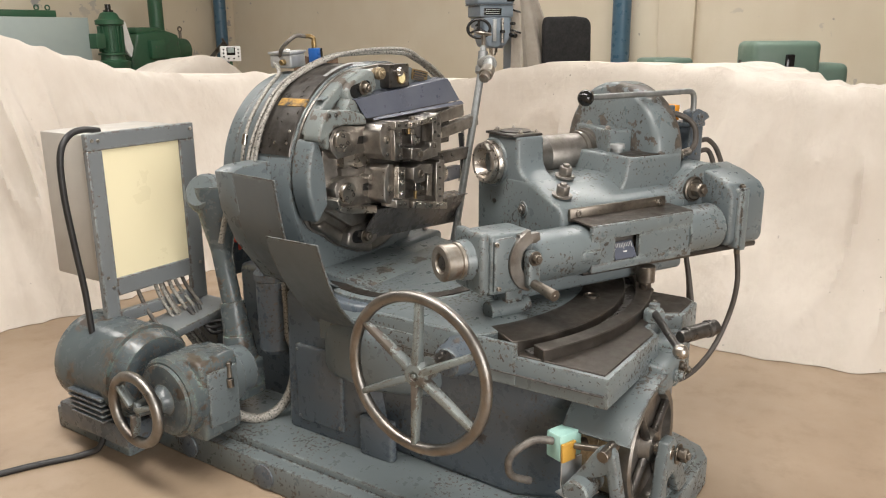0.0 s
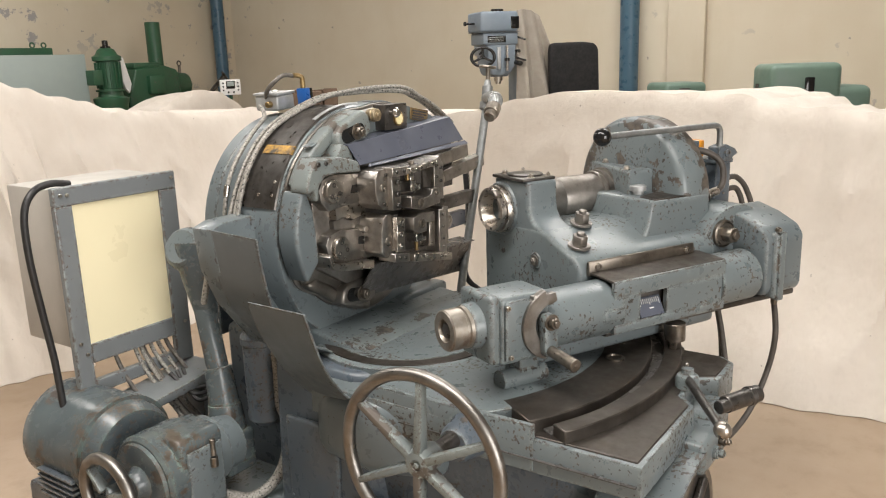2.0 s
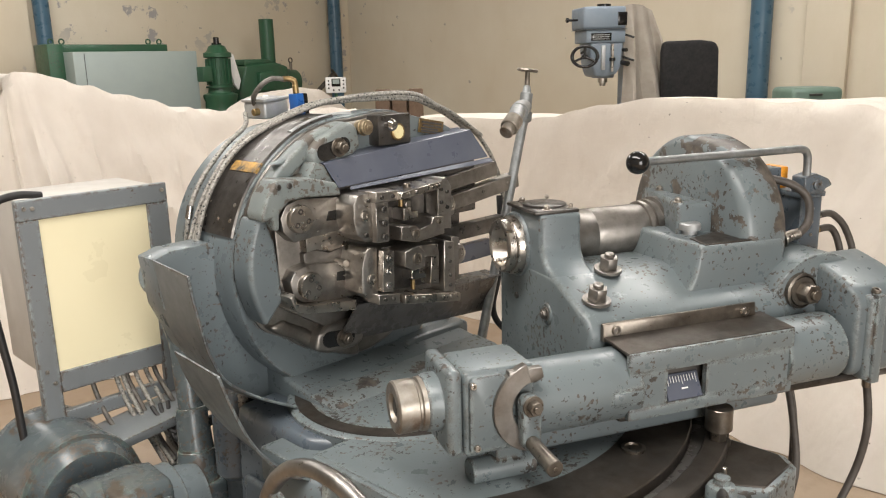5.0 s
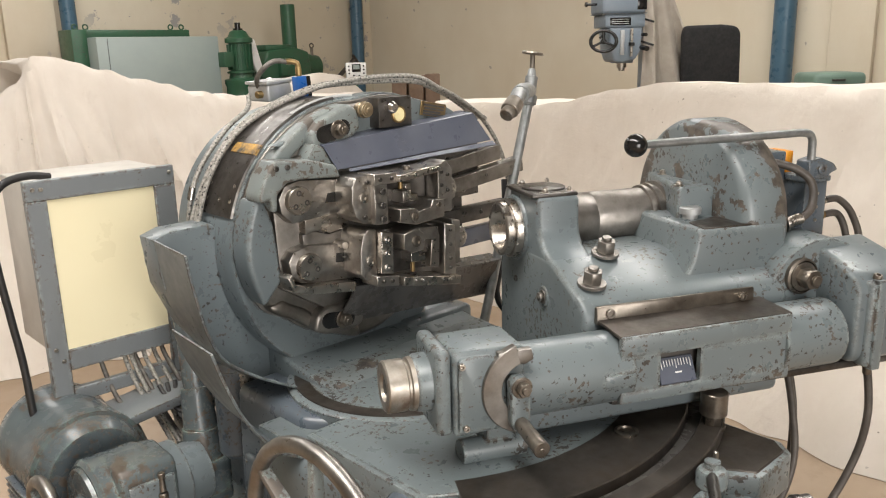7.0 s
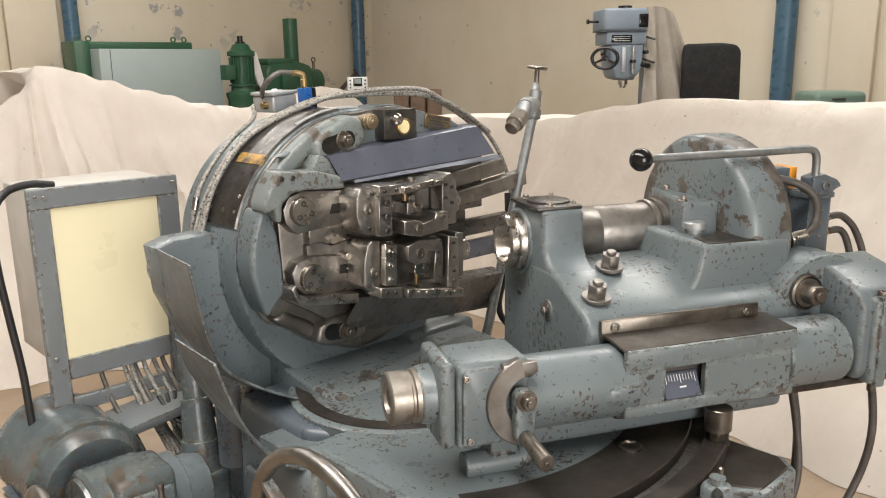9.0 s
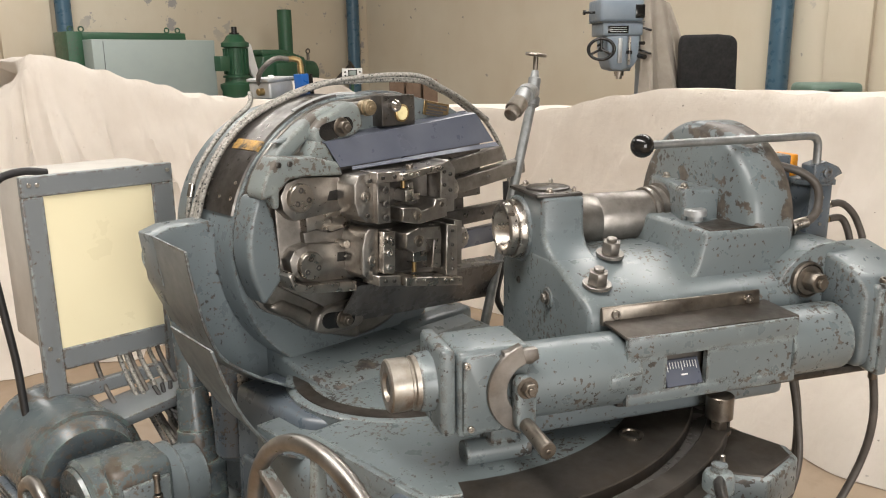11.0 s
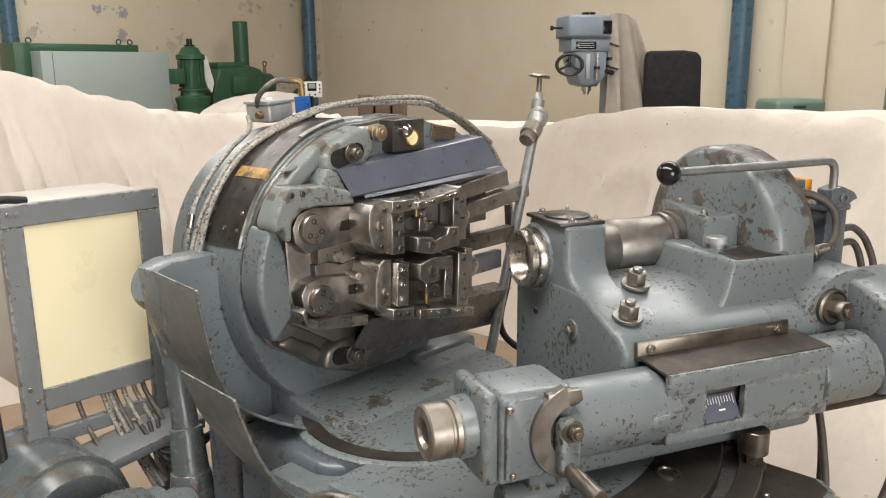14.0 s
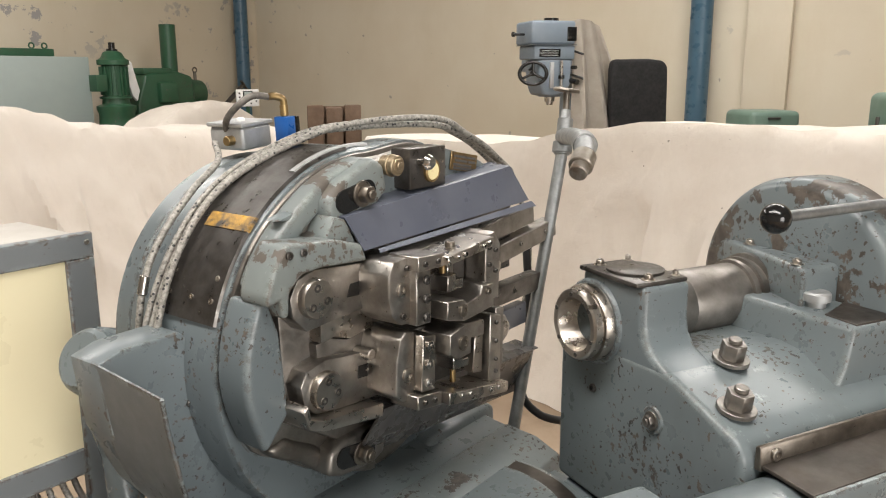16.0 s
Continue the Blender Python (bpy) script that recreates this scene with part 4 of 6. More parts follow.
q = [(-0.10, -0.035, 0.975), (0.52, -0.035, 0.93), (0.515, 0.02, 0.80), (-0.105, 0.03, 0.85), (-0.125, 0.0, 0.9)]
w = [(x, y + 0.006, z) for x, y, z in q]
va, vb = [b.verts.new(p) for p in q], [b.verts.new(p) for p in w]
b.faces.new(va), b.faces.new(vb)
for i in range(5):
    b.faces.new((va[i], va[(i + 1) % 5], vb[(i + 1) % 5], vb[i]))
bmesh.ops.recalc_face_normals(b, faces=b.faces)
sheet_strip(b, [(-0.10, -0.035, 0.977), (0.55, -0.035, 0.932)], [(-0.10, 0.04, 0.985), (0.55, 0.04, 0.94)], 0.003)
part("lower_cover", b, DARKSHEET, gen, "dark oiled sheet cover below the cutters")
# gauge block and name plate
bm = box(B(), 0.045, 0.175, 0.005, 0.06, 1.425, 1.515, 0.004)
gb = part("gauge_block", bm, STEEL_DARK, gen, "dark block with a sight glass")
bm = turned(B(), (0.118, 0.006, 1.462), (0, -1, 0), [(0, 0.026), (0.008, 0.026), (0.01, 0.022), (0.007, 0.021), (0.007, 0)], 28)
part("bezel", bm, BRASS, gb)
part("sight_glass", rod(B(), (0.118, 0.0, 1.462), (0.118, -0.003, 1.462), 0.0205, n=28), IVORY, gb, "yellowed round sight glass")
bm = rod(B(), (0.075, 0.006, 1.486), (0.075, -0.02, 1.486), 0.009)
rod(bm, (0.075, -0.018, 1.486), (0.075, -0.034, 1.486), 0.018, 0.016, 0.006)
part("push_knob", bm, CHROME, gb, "bright round knob")
bm = hexbolt(B(), (0.0, 0.02, 1.483), (0, -1, 0), 0.017, 0.022)
rod(bm, (0.0, 0.04, 1.483), (0.0, 0.0, 1.483), 0.022)
part("oiler", bm, BRONZE, gb)
bm = prism(B(), [(-0.30, 1.40), (0.05, 1.50), (0.20, 1.51), (0.36, 1.47), (0.42, 1.44), (0.40, 1.38), (0, 1.38)], "y", 0.05, 0.09, 0.006)
part("face_top", bm, GREY_WORN, gen)
m_ = Matrix.Translation((0.30, 0.046, 1.462)) @ Matrix.Rotation(radians(10), 4, "Y")
npl = part("name_plate", box(B(), -0.055, 0.055, -0.004, 0.0, -0.022, 0.022, 0.001, 1, m_), BRASS, gen, "small tarnished name plate")
bm = B()
for k, (x0, x1, z) in enumerate(((-0.045, 0.045, 0.012), (-0.04, 0.01, 0.002), (0.015, 0.045, 0.002), (-0.045, 0.03, -0.008), (-0.045, 0.045, -0.016))):
    box(bm, x0, x1, -0.0055, -0.0035, z - 0.003, z + 0.003, 0, 1, m_)
part("plate_marks", bm, DARKSHEET, npl)

# hoses over the drum
bm = tube(B(), [(-0.425, 0.345, 1.02), (-0.422, 0.345, 1.14), (-0.402, 0.34, 1.26), (-0.352, 0.34, 1.35), (-0.27, 0.34, 1.435), (-0.18, 0.37, 1.485), (-0.13, 0.44, 1.52)], 0.0075, 12, 14, 0.03)
part("braided_hose", bm, BRAID, gen, "braided metal hose with dark flecks")
for k, off in enumerate((0.0, 0.022, -0.016)):
    o = -0.012 if k == 2 else 0.0
    bm = tube(B(), [(-0.44, 0.29 + off, 1.05), (-0.428, 0.285 + off, 1.175), (-0.355 + o, 0.28 + off, 1.33), (-0.235 + o, 0.275 + off, 1.452), (-0.04, 0.25 + off, 1.535), (0.10, 0.20 + off, 1.553 + 0.006 * k), (0.27, 0.12 + off, 1.552 + 0.008 * k), (0.37, 0.10 + off, 1.525), (0.46, 0.10 + off, 1.485), (0.585, 0.10 + off, 1.41), (0.68, 0.10 + off, 1.29), (0.72, 0.1 + off, 1.15), (0.72, 0.12 + off, 0.95)][: (13 if k == 0 else 10)], 0.0075, 12, 10, 0.03)
    part("braided_hose", bm, BRAID, gen)
bm = rod(B(), (-0.408, 0.341, 1.235), (-0.398, 0.34, 1.275), 0.0105)
part("hose_ferrule", bm, CHROME, gen)

# junction box and sensor on top of the drum
jb = thing("junction_box", pose(-0.040, 0.45, 1.502, 0, -4, 6) @ Matrix.Scale(0.82, 4), "cast aluminium junction box on top of the drum", "junction box")
part("body", box(B(), -0.06, 0.06, -0.06, 0.07, 0, 0.066, 0.01, 3), ALU, jb)
part("lid", box(B(), -0.065, 0.065, -0.065, 0.075, 0.066, 0.078, 0.004), ALU, jb)
part("lid_screw", turned(B(), (0.0, 0.0, 0.078), (0, 0, 1), [(0, 0.012), (0.006, 0.012), (0.009, 0.008), (0.009, 0)], 16), WHITE, jb)
part("cable_gland", rod(B(), (-0.085, -0.02, 0.03), (-0.06, -0.02, 0.03), 0.014), BRASS, jb)
sn = thing("limit_sensor", pose(0.012, 0.352, 1.505, 0, -4, 6), "blue and black limit sensor with a brass elbow", "sensor")
part("case", box(B(), -0.018, 0.012, -0.02, 0.02, 0, 0.072, 0.003), BLUE, sn, "blue case")
part("cover", box(B(), 0.012, 0.03, -0.018, 0.018, 0.004, 0.07, 0.003), BAKELITE, sn, "black cover")
bm = rod(B(), (-0.002, 0, 0.072), (-0.002, 0, 0.10), 0.010)
tube(bm, [(-0.002, 0, 0.095), (-0.004, 0.0, 0.112), (-0.02, 0.01, 0.12), (-0.035, 0.016, 0.12)], 0.009, 10, 6)
part("elbow", bm, BRASS, sn)
part("conduit_loop", tube(B(), [(-0.033, 0.016, 0.12), (-0.07, 0.03, 0.125), (-0.10, 0.05, 0.105), (-0.10, 0.09, 0.07), (-0.07, 0.12, 0.03)], 0.008, 10, 10, 0.05), CONDUIT, sn)

# ---- work head on the table ----
wh = thing("work_head", pose(0.2155, -0.3155, 0, 0, 0, -26), "grey-blue work head with a bare steel spindle sleeve and chipped enamel", "work head")
bm = prism(B(), [(0.12, 0.72), (0.12, 1.085), (-0.20, 1.098), (-0.25, 1.092), (-0.36, 1.049), (-0.412, 1.028), (-0.436, 1.0), (-0.44, 0.80), (-0.20, 0.72)], "x", 0.050, 0.66, 0.016, 4)
part("body", bm, GREY_WORN, wh, "chipped main casting with a sloping shoulder")
bm = prism(B(), [(0.05, 0.72), (0.05, 1.25), (-0.155, 1.25), (-0.155, 1.175), (-0.162, 1.143), (-0.182, 1.117), (-0.215, 1.102), (-0.262, 1.082), (-0.278, 1.05), (-0.29, 0.72)], "x", 0.052, 0.182, 0.016, 4)
part("spindle_pillar", bm, GREY, wh, "smooth upright casting that carries the spindle")
part("pillar_seam", box(B(), 0.0505, 0.054, -0.26, 0.035, 1.036, 1.039, 0), DARKSHEET, wh)
part("screw", capscrew(B(), (0.052, -0.01, 0.985), (-1, 0, 0), 0.010, 0.008), STEEL_DARK, wh)
part("drain_boss", rod(B(), (0.058, -0.205, 0.985), (0.046, -0.205, 0.985), 0.034, 0.03, 0.004), GREY, wh)
part("drain_bolt", hexbolt(B(), (0.046, -0.205, 0.985), (-1, 0, 0), 0.014, 0.014), STEEL_SHADE, wh)
part("nose_collar", rod(B(), (0.07, 0.0, 1.138), (0.043, 0.0, 1.138), 0.100, 0.095, 0.004, 56), GREY, wh)
bm = box(B(), 0.040, 0.178, -0.148, 0.045, 1.247, 1.258, 0.004)
turned(bm, (0.115, -0.055, 1.257), (0, 0, 1), [(0, 0.062), (0.006, 0.062), (0.008, 0.058), (0.008, 0)], 36)
sc = part("bearing_cover", bm, STEEL_DARK, wh, "dark bearing cover")
screws("cover_bolt", [(0.082, 0.024, 1.257, 0.01), (0.085, -0.130, 1.257, 0.01), (0.16, -0.128, 1.257, 0.007), (0.165, 0.03, 1.257, 0.007)], (0, 0, 1), 0.012, STEEL, sc, kind=hexbolt)
ax = 1.145
bm = turned(B(), (0.0, 0.0, ax - 0.007), (1, 0, 0), [(0.075, 0.036), (0.07, 0.042), (0.0, 0.058), (-0.003, 0.060), (-0.004, 0.073), (0.0, 0.078), (0.016, 0.079), (0.017, 0.076), (0.020, 0.076), (0.021, 0.083), (0.026, 0.086), (0.048, 0.086), (0.05, 0.08)], 64)
sp = part("spindle_nose", bm, STEEL, wh, "bright turned spindle nose with a tapered bore")
part("bore", turned(B(), (0.07, 0.0, ax - 0.007), (1, 0, 0), [(0, 0.04), (0.10, 0.036)], 32), STEEL_DARK, sp)
screws("nose_screw", [(-0.003, 0.067 * math.cos(radians(60 * k + 20)), ax - 0.007 + 0.067 * math.sin(radians(60 * k + 20)), 0.005) for k in range(6)], (-1, 0, 0), 0.003, STEEL_DARK, sp)
bm = turned(B(), (0.17, 0.0, ax), (1, 0, 0), [(0, 0.079), (0.115, 0.079), (0.116, 0.0785), (0.117, 0.079), (0.290, 0.079), (0.292, 0.086), (0.302, 0.088), (0.305, 0.083), (0.312, 0.083), (0.314, 0.091), (0.326, 0.091), (0.328, 0.086), (0.338, 0.086), (0.340, 0.097), (0.358, 0.097), (0.362, 0.093), (0.40, 0.093)], 56)
part("spindle_sleeve", bm, STEEL_SHADE, wh, "bare oily spindle sleeve with end rings")
# rear head: stepped box and round dome
bm = prism(B(), [(0.458, -0.205), (0.62, -0.205), (0.62, 0.14), (0.575, 0.14), (0.535, 0.03), (0.505, -0.085)], "z", 1.10, 1.252, 0.014, 3)
part("rear_block", bm, GREY_WORN, wh)
bm = prism(B(), [(0.385, 1.04), (0.408, 1.085), (0.426, 1.168), (0.70, 1.165), (0.705, 1.145), (0.71, 0.98), (0.40, 0.98)], "y", -0.362, 0.14, 0.012, 3)
part("rear_shelf", bm, GREY_WORN, wh, "stepped rear casting with a worn ledge")
bm = turned(B(), (0.575, -0.072, 1.15), (1, 0, 0), [(0, 0.0), (0, 0.257), (0.008, 0.272), (0.025, 0.282), (0.12, 0.282), (0.15, 0.267), (0.165, 0.235), (0.17, 0.0)], 72)
part("gear_dome", bm, GREY_FLAKED, wh, "round-topped gear cover with worn dark patches")
bm = turned(B(), (0.495, -0.215, 1.168), (0, 0, 1), [(0, 0.022), (0.012, 0.022), (0.014, 0.031), (0.03, 0.031), (0.034, 0.027), (0.034, 0)], 28)
part("ledge_wear", prism(B(), [(0.445, -0.352), (0.690, -0.352), (0.690, -0.225), (0.60, -0.215), (0.53, -0.245), (0.455, -0.27)], "z", 1.160, 1.1705, 0.001, 1), STEEL_TABLE, wh, "bare brown worn ledge")
part("filler_cap", bm, ALU, wh, "pale round filler cap")
screws("block_bolt", [(0.492, -0.160, 1.252, 0.011), (0.57, 0.045, 1.252, 0.011)], (0, 0, 1), 0.012, STEEL, wh, kind=hexbolt)
for x, y, z, s_ in ((0.211, -0.246, 1.098, 1.0), (0.112, -0.358, 1.053, 1.0)):
    part("clamp_nut", hexbolt(B(), (x, y, z), (0, -0.2, 1), 0.026 * s_, 0.042), STEEL_SHADE, wh, "large dull steel clamping nut")
# tray with a scale window
bm = prism(B(), [(-0.452, 0.978), (-0.449, 1.022), (-0.445, 1.026), (-0.436, 1.022), (-0.436, 0.978)], "x", 0.079, 0.54, 0.002, 1)
ts = part("tray_strip", bm, RUSTY, wh, "brown oily edging strip")
screws("screw", [(0.115, -0.450, 1.005, 0.012), (0.503, -0.450, 1.005, 0.012)], (0, -1, 0), 0.008, STEEL, ts)
bm = prism(B(), [(-0.43, 0.986), (-0.43, 0.992), (-0.56, 0.986), (-0.56, 0.978)], "x", 0.082, 0.57, 0.001, 1)
part("tray_top", bm, STEEL_TABLE, wh, "dark oily tray top")
bm = box(B(), 0.082, 0.566, -0.568, -0.552, 0.930, 0.984, 0.004)
box(bm, 0.082, 0.566, -0.568, -0.552, 0.815, 0.848, 0.004)
box(bm, 0.082, 0.188, -0.568, -0.552, 0.844, 0.934, 0.0)
box(bm, 0.30, 0.566, -0.568, -0.552, 0.844, 0.934, 0.0)
part("tray_front", bm, GREY_WORN, wh, "chipped tray front with a window")
part("window_recess", box(B(), 0.18, 0.31, -0.535, -0.525, 0.84, 0.94, 0), DARKSHEET, wh)
m_ = Matrix.Translation((0.243, -0.553, 0.875)) @ Matrix.Rotation(radians(-28), 4, "X")
vs = part("scale_plate", box(B(), -0.05, 0.05, -0.003, 0.003, -0.03, 0.035, 0.002, 1, m_), SLATE, wh, "dark engraved scale plate")
bm = B()
for k in range(11):
    box(bm, -0.04 + 0.008 * k - 0.0008, -0.04 + 0.008 * k + 0.0008, -0.0042, -0.0025, 0.012 if k % 5 else 0.006, 0.028, 0, 1, m_)
box(bm, -0.006, 0.012, -0.0042, -0.0025, -0.006, -0.002, 0, 1, m_)
part("scale_marks", bm, WHITE, vs)
# feed cylinder and swing block
cy, cz = -0.49, 0.887
bm = rod(B(), (-0.17, cy, cz), (0.12, cy, cz), 0.088, n=48)
box(bm, 0.035, 0.12, cy - 0.09, cy - 0.06, cz - 0.02, cz + 0.012, 0.006)
part("feed_cylinder", bm, GREY_WORN, wh, "round feed cylinder")
part("feed_cylinder_end", rod(B(), (0.55, cy, cz + 0.005), (0.74, cy, cz + 0.005), 0.09, n=48), GREY_WORN, wh)
part("bed_rail", box(B(), -0.20, 0.60, -0.50, -0.20, 0.745, 0.83, 0.02, 3), GREY, wh)
part("cylinder_core", rod(B(), (0.10, cy + 0.03, cz), (0.57, cy + 0.03, cz), 0.06), DARKSHEET, wh)
bm = box(B(), -0.335, -0.165, -0.568, -0.42, 0.805, 1.005, 0.012, 3)
sw = part("swing_block", bm, GREY_WORN, wh, "pale chipped swing block")
part("block_flange", box(B(), -0.375, -0.34, -0.575, -0.41, 0.815, 1.015, 0.012, 3), GREY_WORN, sw)
part("front_plate", prism(B(), [(-0.325, 0.82), (-0.325, 0.985), (-0.315, 0.995), (-0.25, 0.995), (-0.235, 0.98), (-0.235, 0.825), (-0.245, 0.815)], "y", -0.578, -0.56, 0.004), GREY_WORN, sw)
cr = [(-0.165 + 0.108 * math.cos(radians(a)), 0.908 + 0.108 * math.sin(radians(a))) for a in range(105, 256, 10)] + [(-0.165 + 0.062 * math.cos(radians(a)), 0.908 + 0.062 * math.sin(radians(a))) for a in range(255, 104, -10)]
bm = prism(B(), cr, "y", -0.588, -0.566, 0.002, 1)
prism(bm, [(-0.235, 0.97), (-0.235, 1.0), (-0.155, 1.0), (-0.15, 0.975), (-0.17, 0.965)], "y", -0.587, -0.566, 0.003)
part("clamp_crescent", bm, STEEL_SHADE, sw, "rubbed bare steel crescent clamp")
screws("block_screw", [(x, -0.578, z, 0.008) for x, z in ((-0.318, 0.978), (-0.165, 0.985), (-0.31, 0.83), (-0.20, 0.815))], (0, -1, 0), 0.008, STEEL, sw)
bm = prism(B(), [(-0.215, 0.93), (-0.205, 0.945), (-0.18, 0.945), (-0.168, 0.93), (-0.168, 0.83), (-0.18, 0.815), (-0.21, 0.82), (-0.214, 0.84)], "y", -0.612, -0.58, 0.005)
lv = part("clamp_lever", bm, GREY_WORN, wh, "clamping lever with a steel grip")
part("lever_nut", hexbolt(B(), (-0.19, -0.61, 0.922), (0, -1, 0), 0.017, 0.022), RUSTY, lv)
bm = rod(B(), (-0.192, -0.59, 0.838), (-0.19, -0.72, 0.825), 0.016, 0.019)
capscrew(bm, (-0.19, -0.72, 0.825), (0, -1, -0.1), 0.006, 0.003)
part("grip", bm, RUSTY, lv, "brownish turned grip")
bm = rod(B(), (-0.30, -0.50, 0.73), (-0.14, -0.50, 0.73), 0.032)
box(bm, -0.24, -0.17, -0.52, -0.44, 0.735, 0.81, 0.008)
part("lug", bm, GREY_WORN, wh)
bm = turned(B(), (-0.475, cy, 0.918), (1, 0, 0), [(0.012, 0.0), (0.012, 0.030), (0, 0.034), (0, 0.056), (0.004, 0.060), (0.046, 0.060), (0.049, 0.056), (0.054, 0.056), (0.057, 0.061), (0.07, 0.062)], 44)
part("cylinder_cap", bm, STEEL_CAP, wh, "rust-spotted steel cylinder end cap")
part("cap_hexagon", prism(B(), [(cy + 0.024 * math.cos(k * math.pi / 3), 0.918 + 0.024 * math.sin(k * math.pi / 3)) for k in range(6)], "x", -0.470, -0.455, 0.002), STEEL_DARK, wh)
part("cylinder_neck", turned(B(), (-0.42, cy, 0.918), (1, 0, 0), [(0.012, 0.063), (0.02, 0.066), (0.05, 0.068), (0.065, 0.082)], 44), GREY_WORN, wh)
# drive motor housing
arch = [(0.60, 0.82), (0.60, 0.98)] + [(0.785 + 0.18 * math.cos(radians(a)), 0.94 + 0.185 * math.sin(radians(a))) for a in range(170, 9, -10)] + [(0.965, 0.80)]
bm = prism(B(), arch, "y", -0.42, -0.12, 0.02, 3)
part("motor_arch", bm, GREY_WORN, wh, "arched motor housing with a rubbed brown edge")
bm = prism(B(), [(-0.55, 0.815), (-0.565, 0.84), (-0.565, 1.02), (-0.54, 1.055), (-0.46, 1.09), (-0.36, 1.115), (-0.36, 0.805)], "x", 0.77, 0.965, 0.03, 4)
part("motor_cover", bm, GREY, wh, "rounded motor end cover")
bm = box(B(), 0.80, 0.86, -0.578, -0.53, 0.805, 1.04, 0.012, 3)
box(bm, 0.815, 0.845, -0.586, -0.56, 0.80, 1.045, 0.004)
part("cover_flange", bm, GREY_WORN, wh)
part("cover_bolt", capscrew(B(), (0.83, -0.56, 1.045), (0, -0.3, 1), 0.012, 0.012), RUSTY, wh)
part("cover_bolt", capscrew(B(), (0.83, -0.56, 0.80), (0, 0, -1), 0.012, 0.02), RUSTY, wh)
bm = turned(B(), (0.71, -0.42, 1.03), (0, -1, 0), [(0, 0.05), (0.012, 0.05), (0.016, 0.044), (0.006, 0.04), (0.006, 0)], 32)
part("bolt_seat", bm, RUSTY, wh)
part("motor_bolt", hexbolt(B(), (0.71, -0.425, 1.03), (0, -1, 0), 0.028, 0.05), RUSTY, wh, "large brown hexagon bolt")
bm = prism(B(), [(0.08, 0.795), (0.98, 0.785), (0.98, 0.81), (0.08, 0.82)], "y", -0.53, -0.22, 0.01)
part("under_rail", bm, STEEL_DARK, wh)
bm = hexbolt(B(), (0.36, -0.55, 0.70), (0, 0, 1), 0.022, 0.05)
rod(bm, (0.36, -0.55, 0.74), (0.36, -0.55, 0.80), 0.034)
part("swing_clamp", bm, RUSTY, wh, "clamp bolt in the curved slot")
# valve box, amber block, hoses
vb_ = part("valve_box", box(B(), 0.87, 0.95, -0.235, -0.13, 1.06, 1.245, 0.004), DEEP, wh, "dark rectangular valve box")
part("valve_lid", box(B(), 0.862, 0.955, -0.242, -0.125, 1.245, 1.262, 0.003), DEEP, vb_)
screws("box_screw", [(0.915, -0.235, z, 0.005) for z in (1.09, 1.13, 1.17, 1.21)], (0, -1, 0), 0.004, STEEL, vb_)
bm = box(B(), 0.76, 0.86, -0.16, -0.06, 1.24, 1.33, 0.006)
rod(bm, (0.74, -0.11, 1.29), (0.77, -0.11, 1.29), 0.025)
part("valve_body", bm, DEEP, wh)
part("amber_block", box(B(), 0.858, 0.885, -0.16, -0.08, 1.265, 1.33, 0.004), AMBER, wh, "amber plastic block")
bm = prism(B(), [(0.86, 1.26), (0.86, 1.31), (0.90, 1.32), (0.95, 1.30), (0.965, 1.28), (0.94, 1.27), (0.93, 1.255)], "y", -0.255, -0.20, 0.005)
capscrew(bm, (0.905, -0.255, 1.285), (0, -1, 0), 0.015, 0.008)
part("lever_hub", bm, DEEP, wh)
bm = tube(B(), [(0.30, -0.266, 1.392), (0.45, -0.262, 1.393), (0.60, -0.258, 1.393), (0.76, -0.25, 1.393), (0.845, -0.245, 1.392), (0.872, -0.242, 1.375), (0.878, -0.24, 1.34), (0.878, -0.24, 1.30)], 0.0115, 14, 8)
rodp = part("lever_rod", bm, GALV, wh, "long bent lever rod")
b = bmesh.new()
bmesh.ops.create_uvsphere(b, u_segments=28, v_segments=18, radius=0.031)
b.transform(Matrix.Translation((0.282, -0.267, 1.391)))
part("ball_knob", b, BAKELITE, rodp, "glossy black ball knob")
bm = tube(B(), [(0.76, -0.30, 1.15), (0.80, -0.31, 1.16), (0.85, -0.29, 1.19), (0.86, -0.27, 1.25), (0.82, -0.25, 1.29), (0.76, -0.22, 1.31)], 0.012, 12, 8)
part("hose", bm, CABLE, wh, "dark hydraulic hose")
bm = rod(B(), (0.755, -0.30, 1.148), (0.80, -0.31, 1.16), 0.016)
hexbolt(bm, (0.75, -0.30, 1.146), (1, -0.2, 0.25), 0.018, 0.02)
part("hose_fitting", bm, STEEL, wh)
for z, o in ((1.17, 0.0), (1.125, 0.012)):
    bm = rod(B(), (0.95, -0.18, z), (1.0, -0.18, z + 0.004), 0.011)
    rod(bm, (0.97, -0.18, z), (0.99, -0.18, z), 0.015)
    part("hose_fitting", bm, CHROME if o == 0 else BRASS, wh)
    part("hose", tube(B(), [(1.0, -0.18, z + 0.004), (1.05, -0.18, z + 0.002), (1.10 - 2 * o, -0.19, z - 0.05), (1.13 - 3 * o, -0.2, z - 0.16), (1.10, -0.2, 0.8), (0.98, -0.15, 0.65)], 0.011, 12, 10), CABLE, wh)
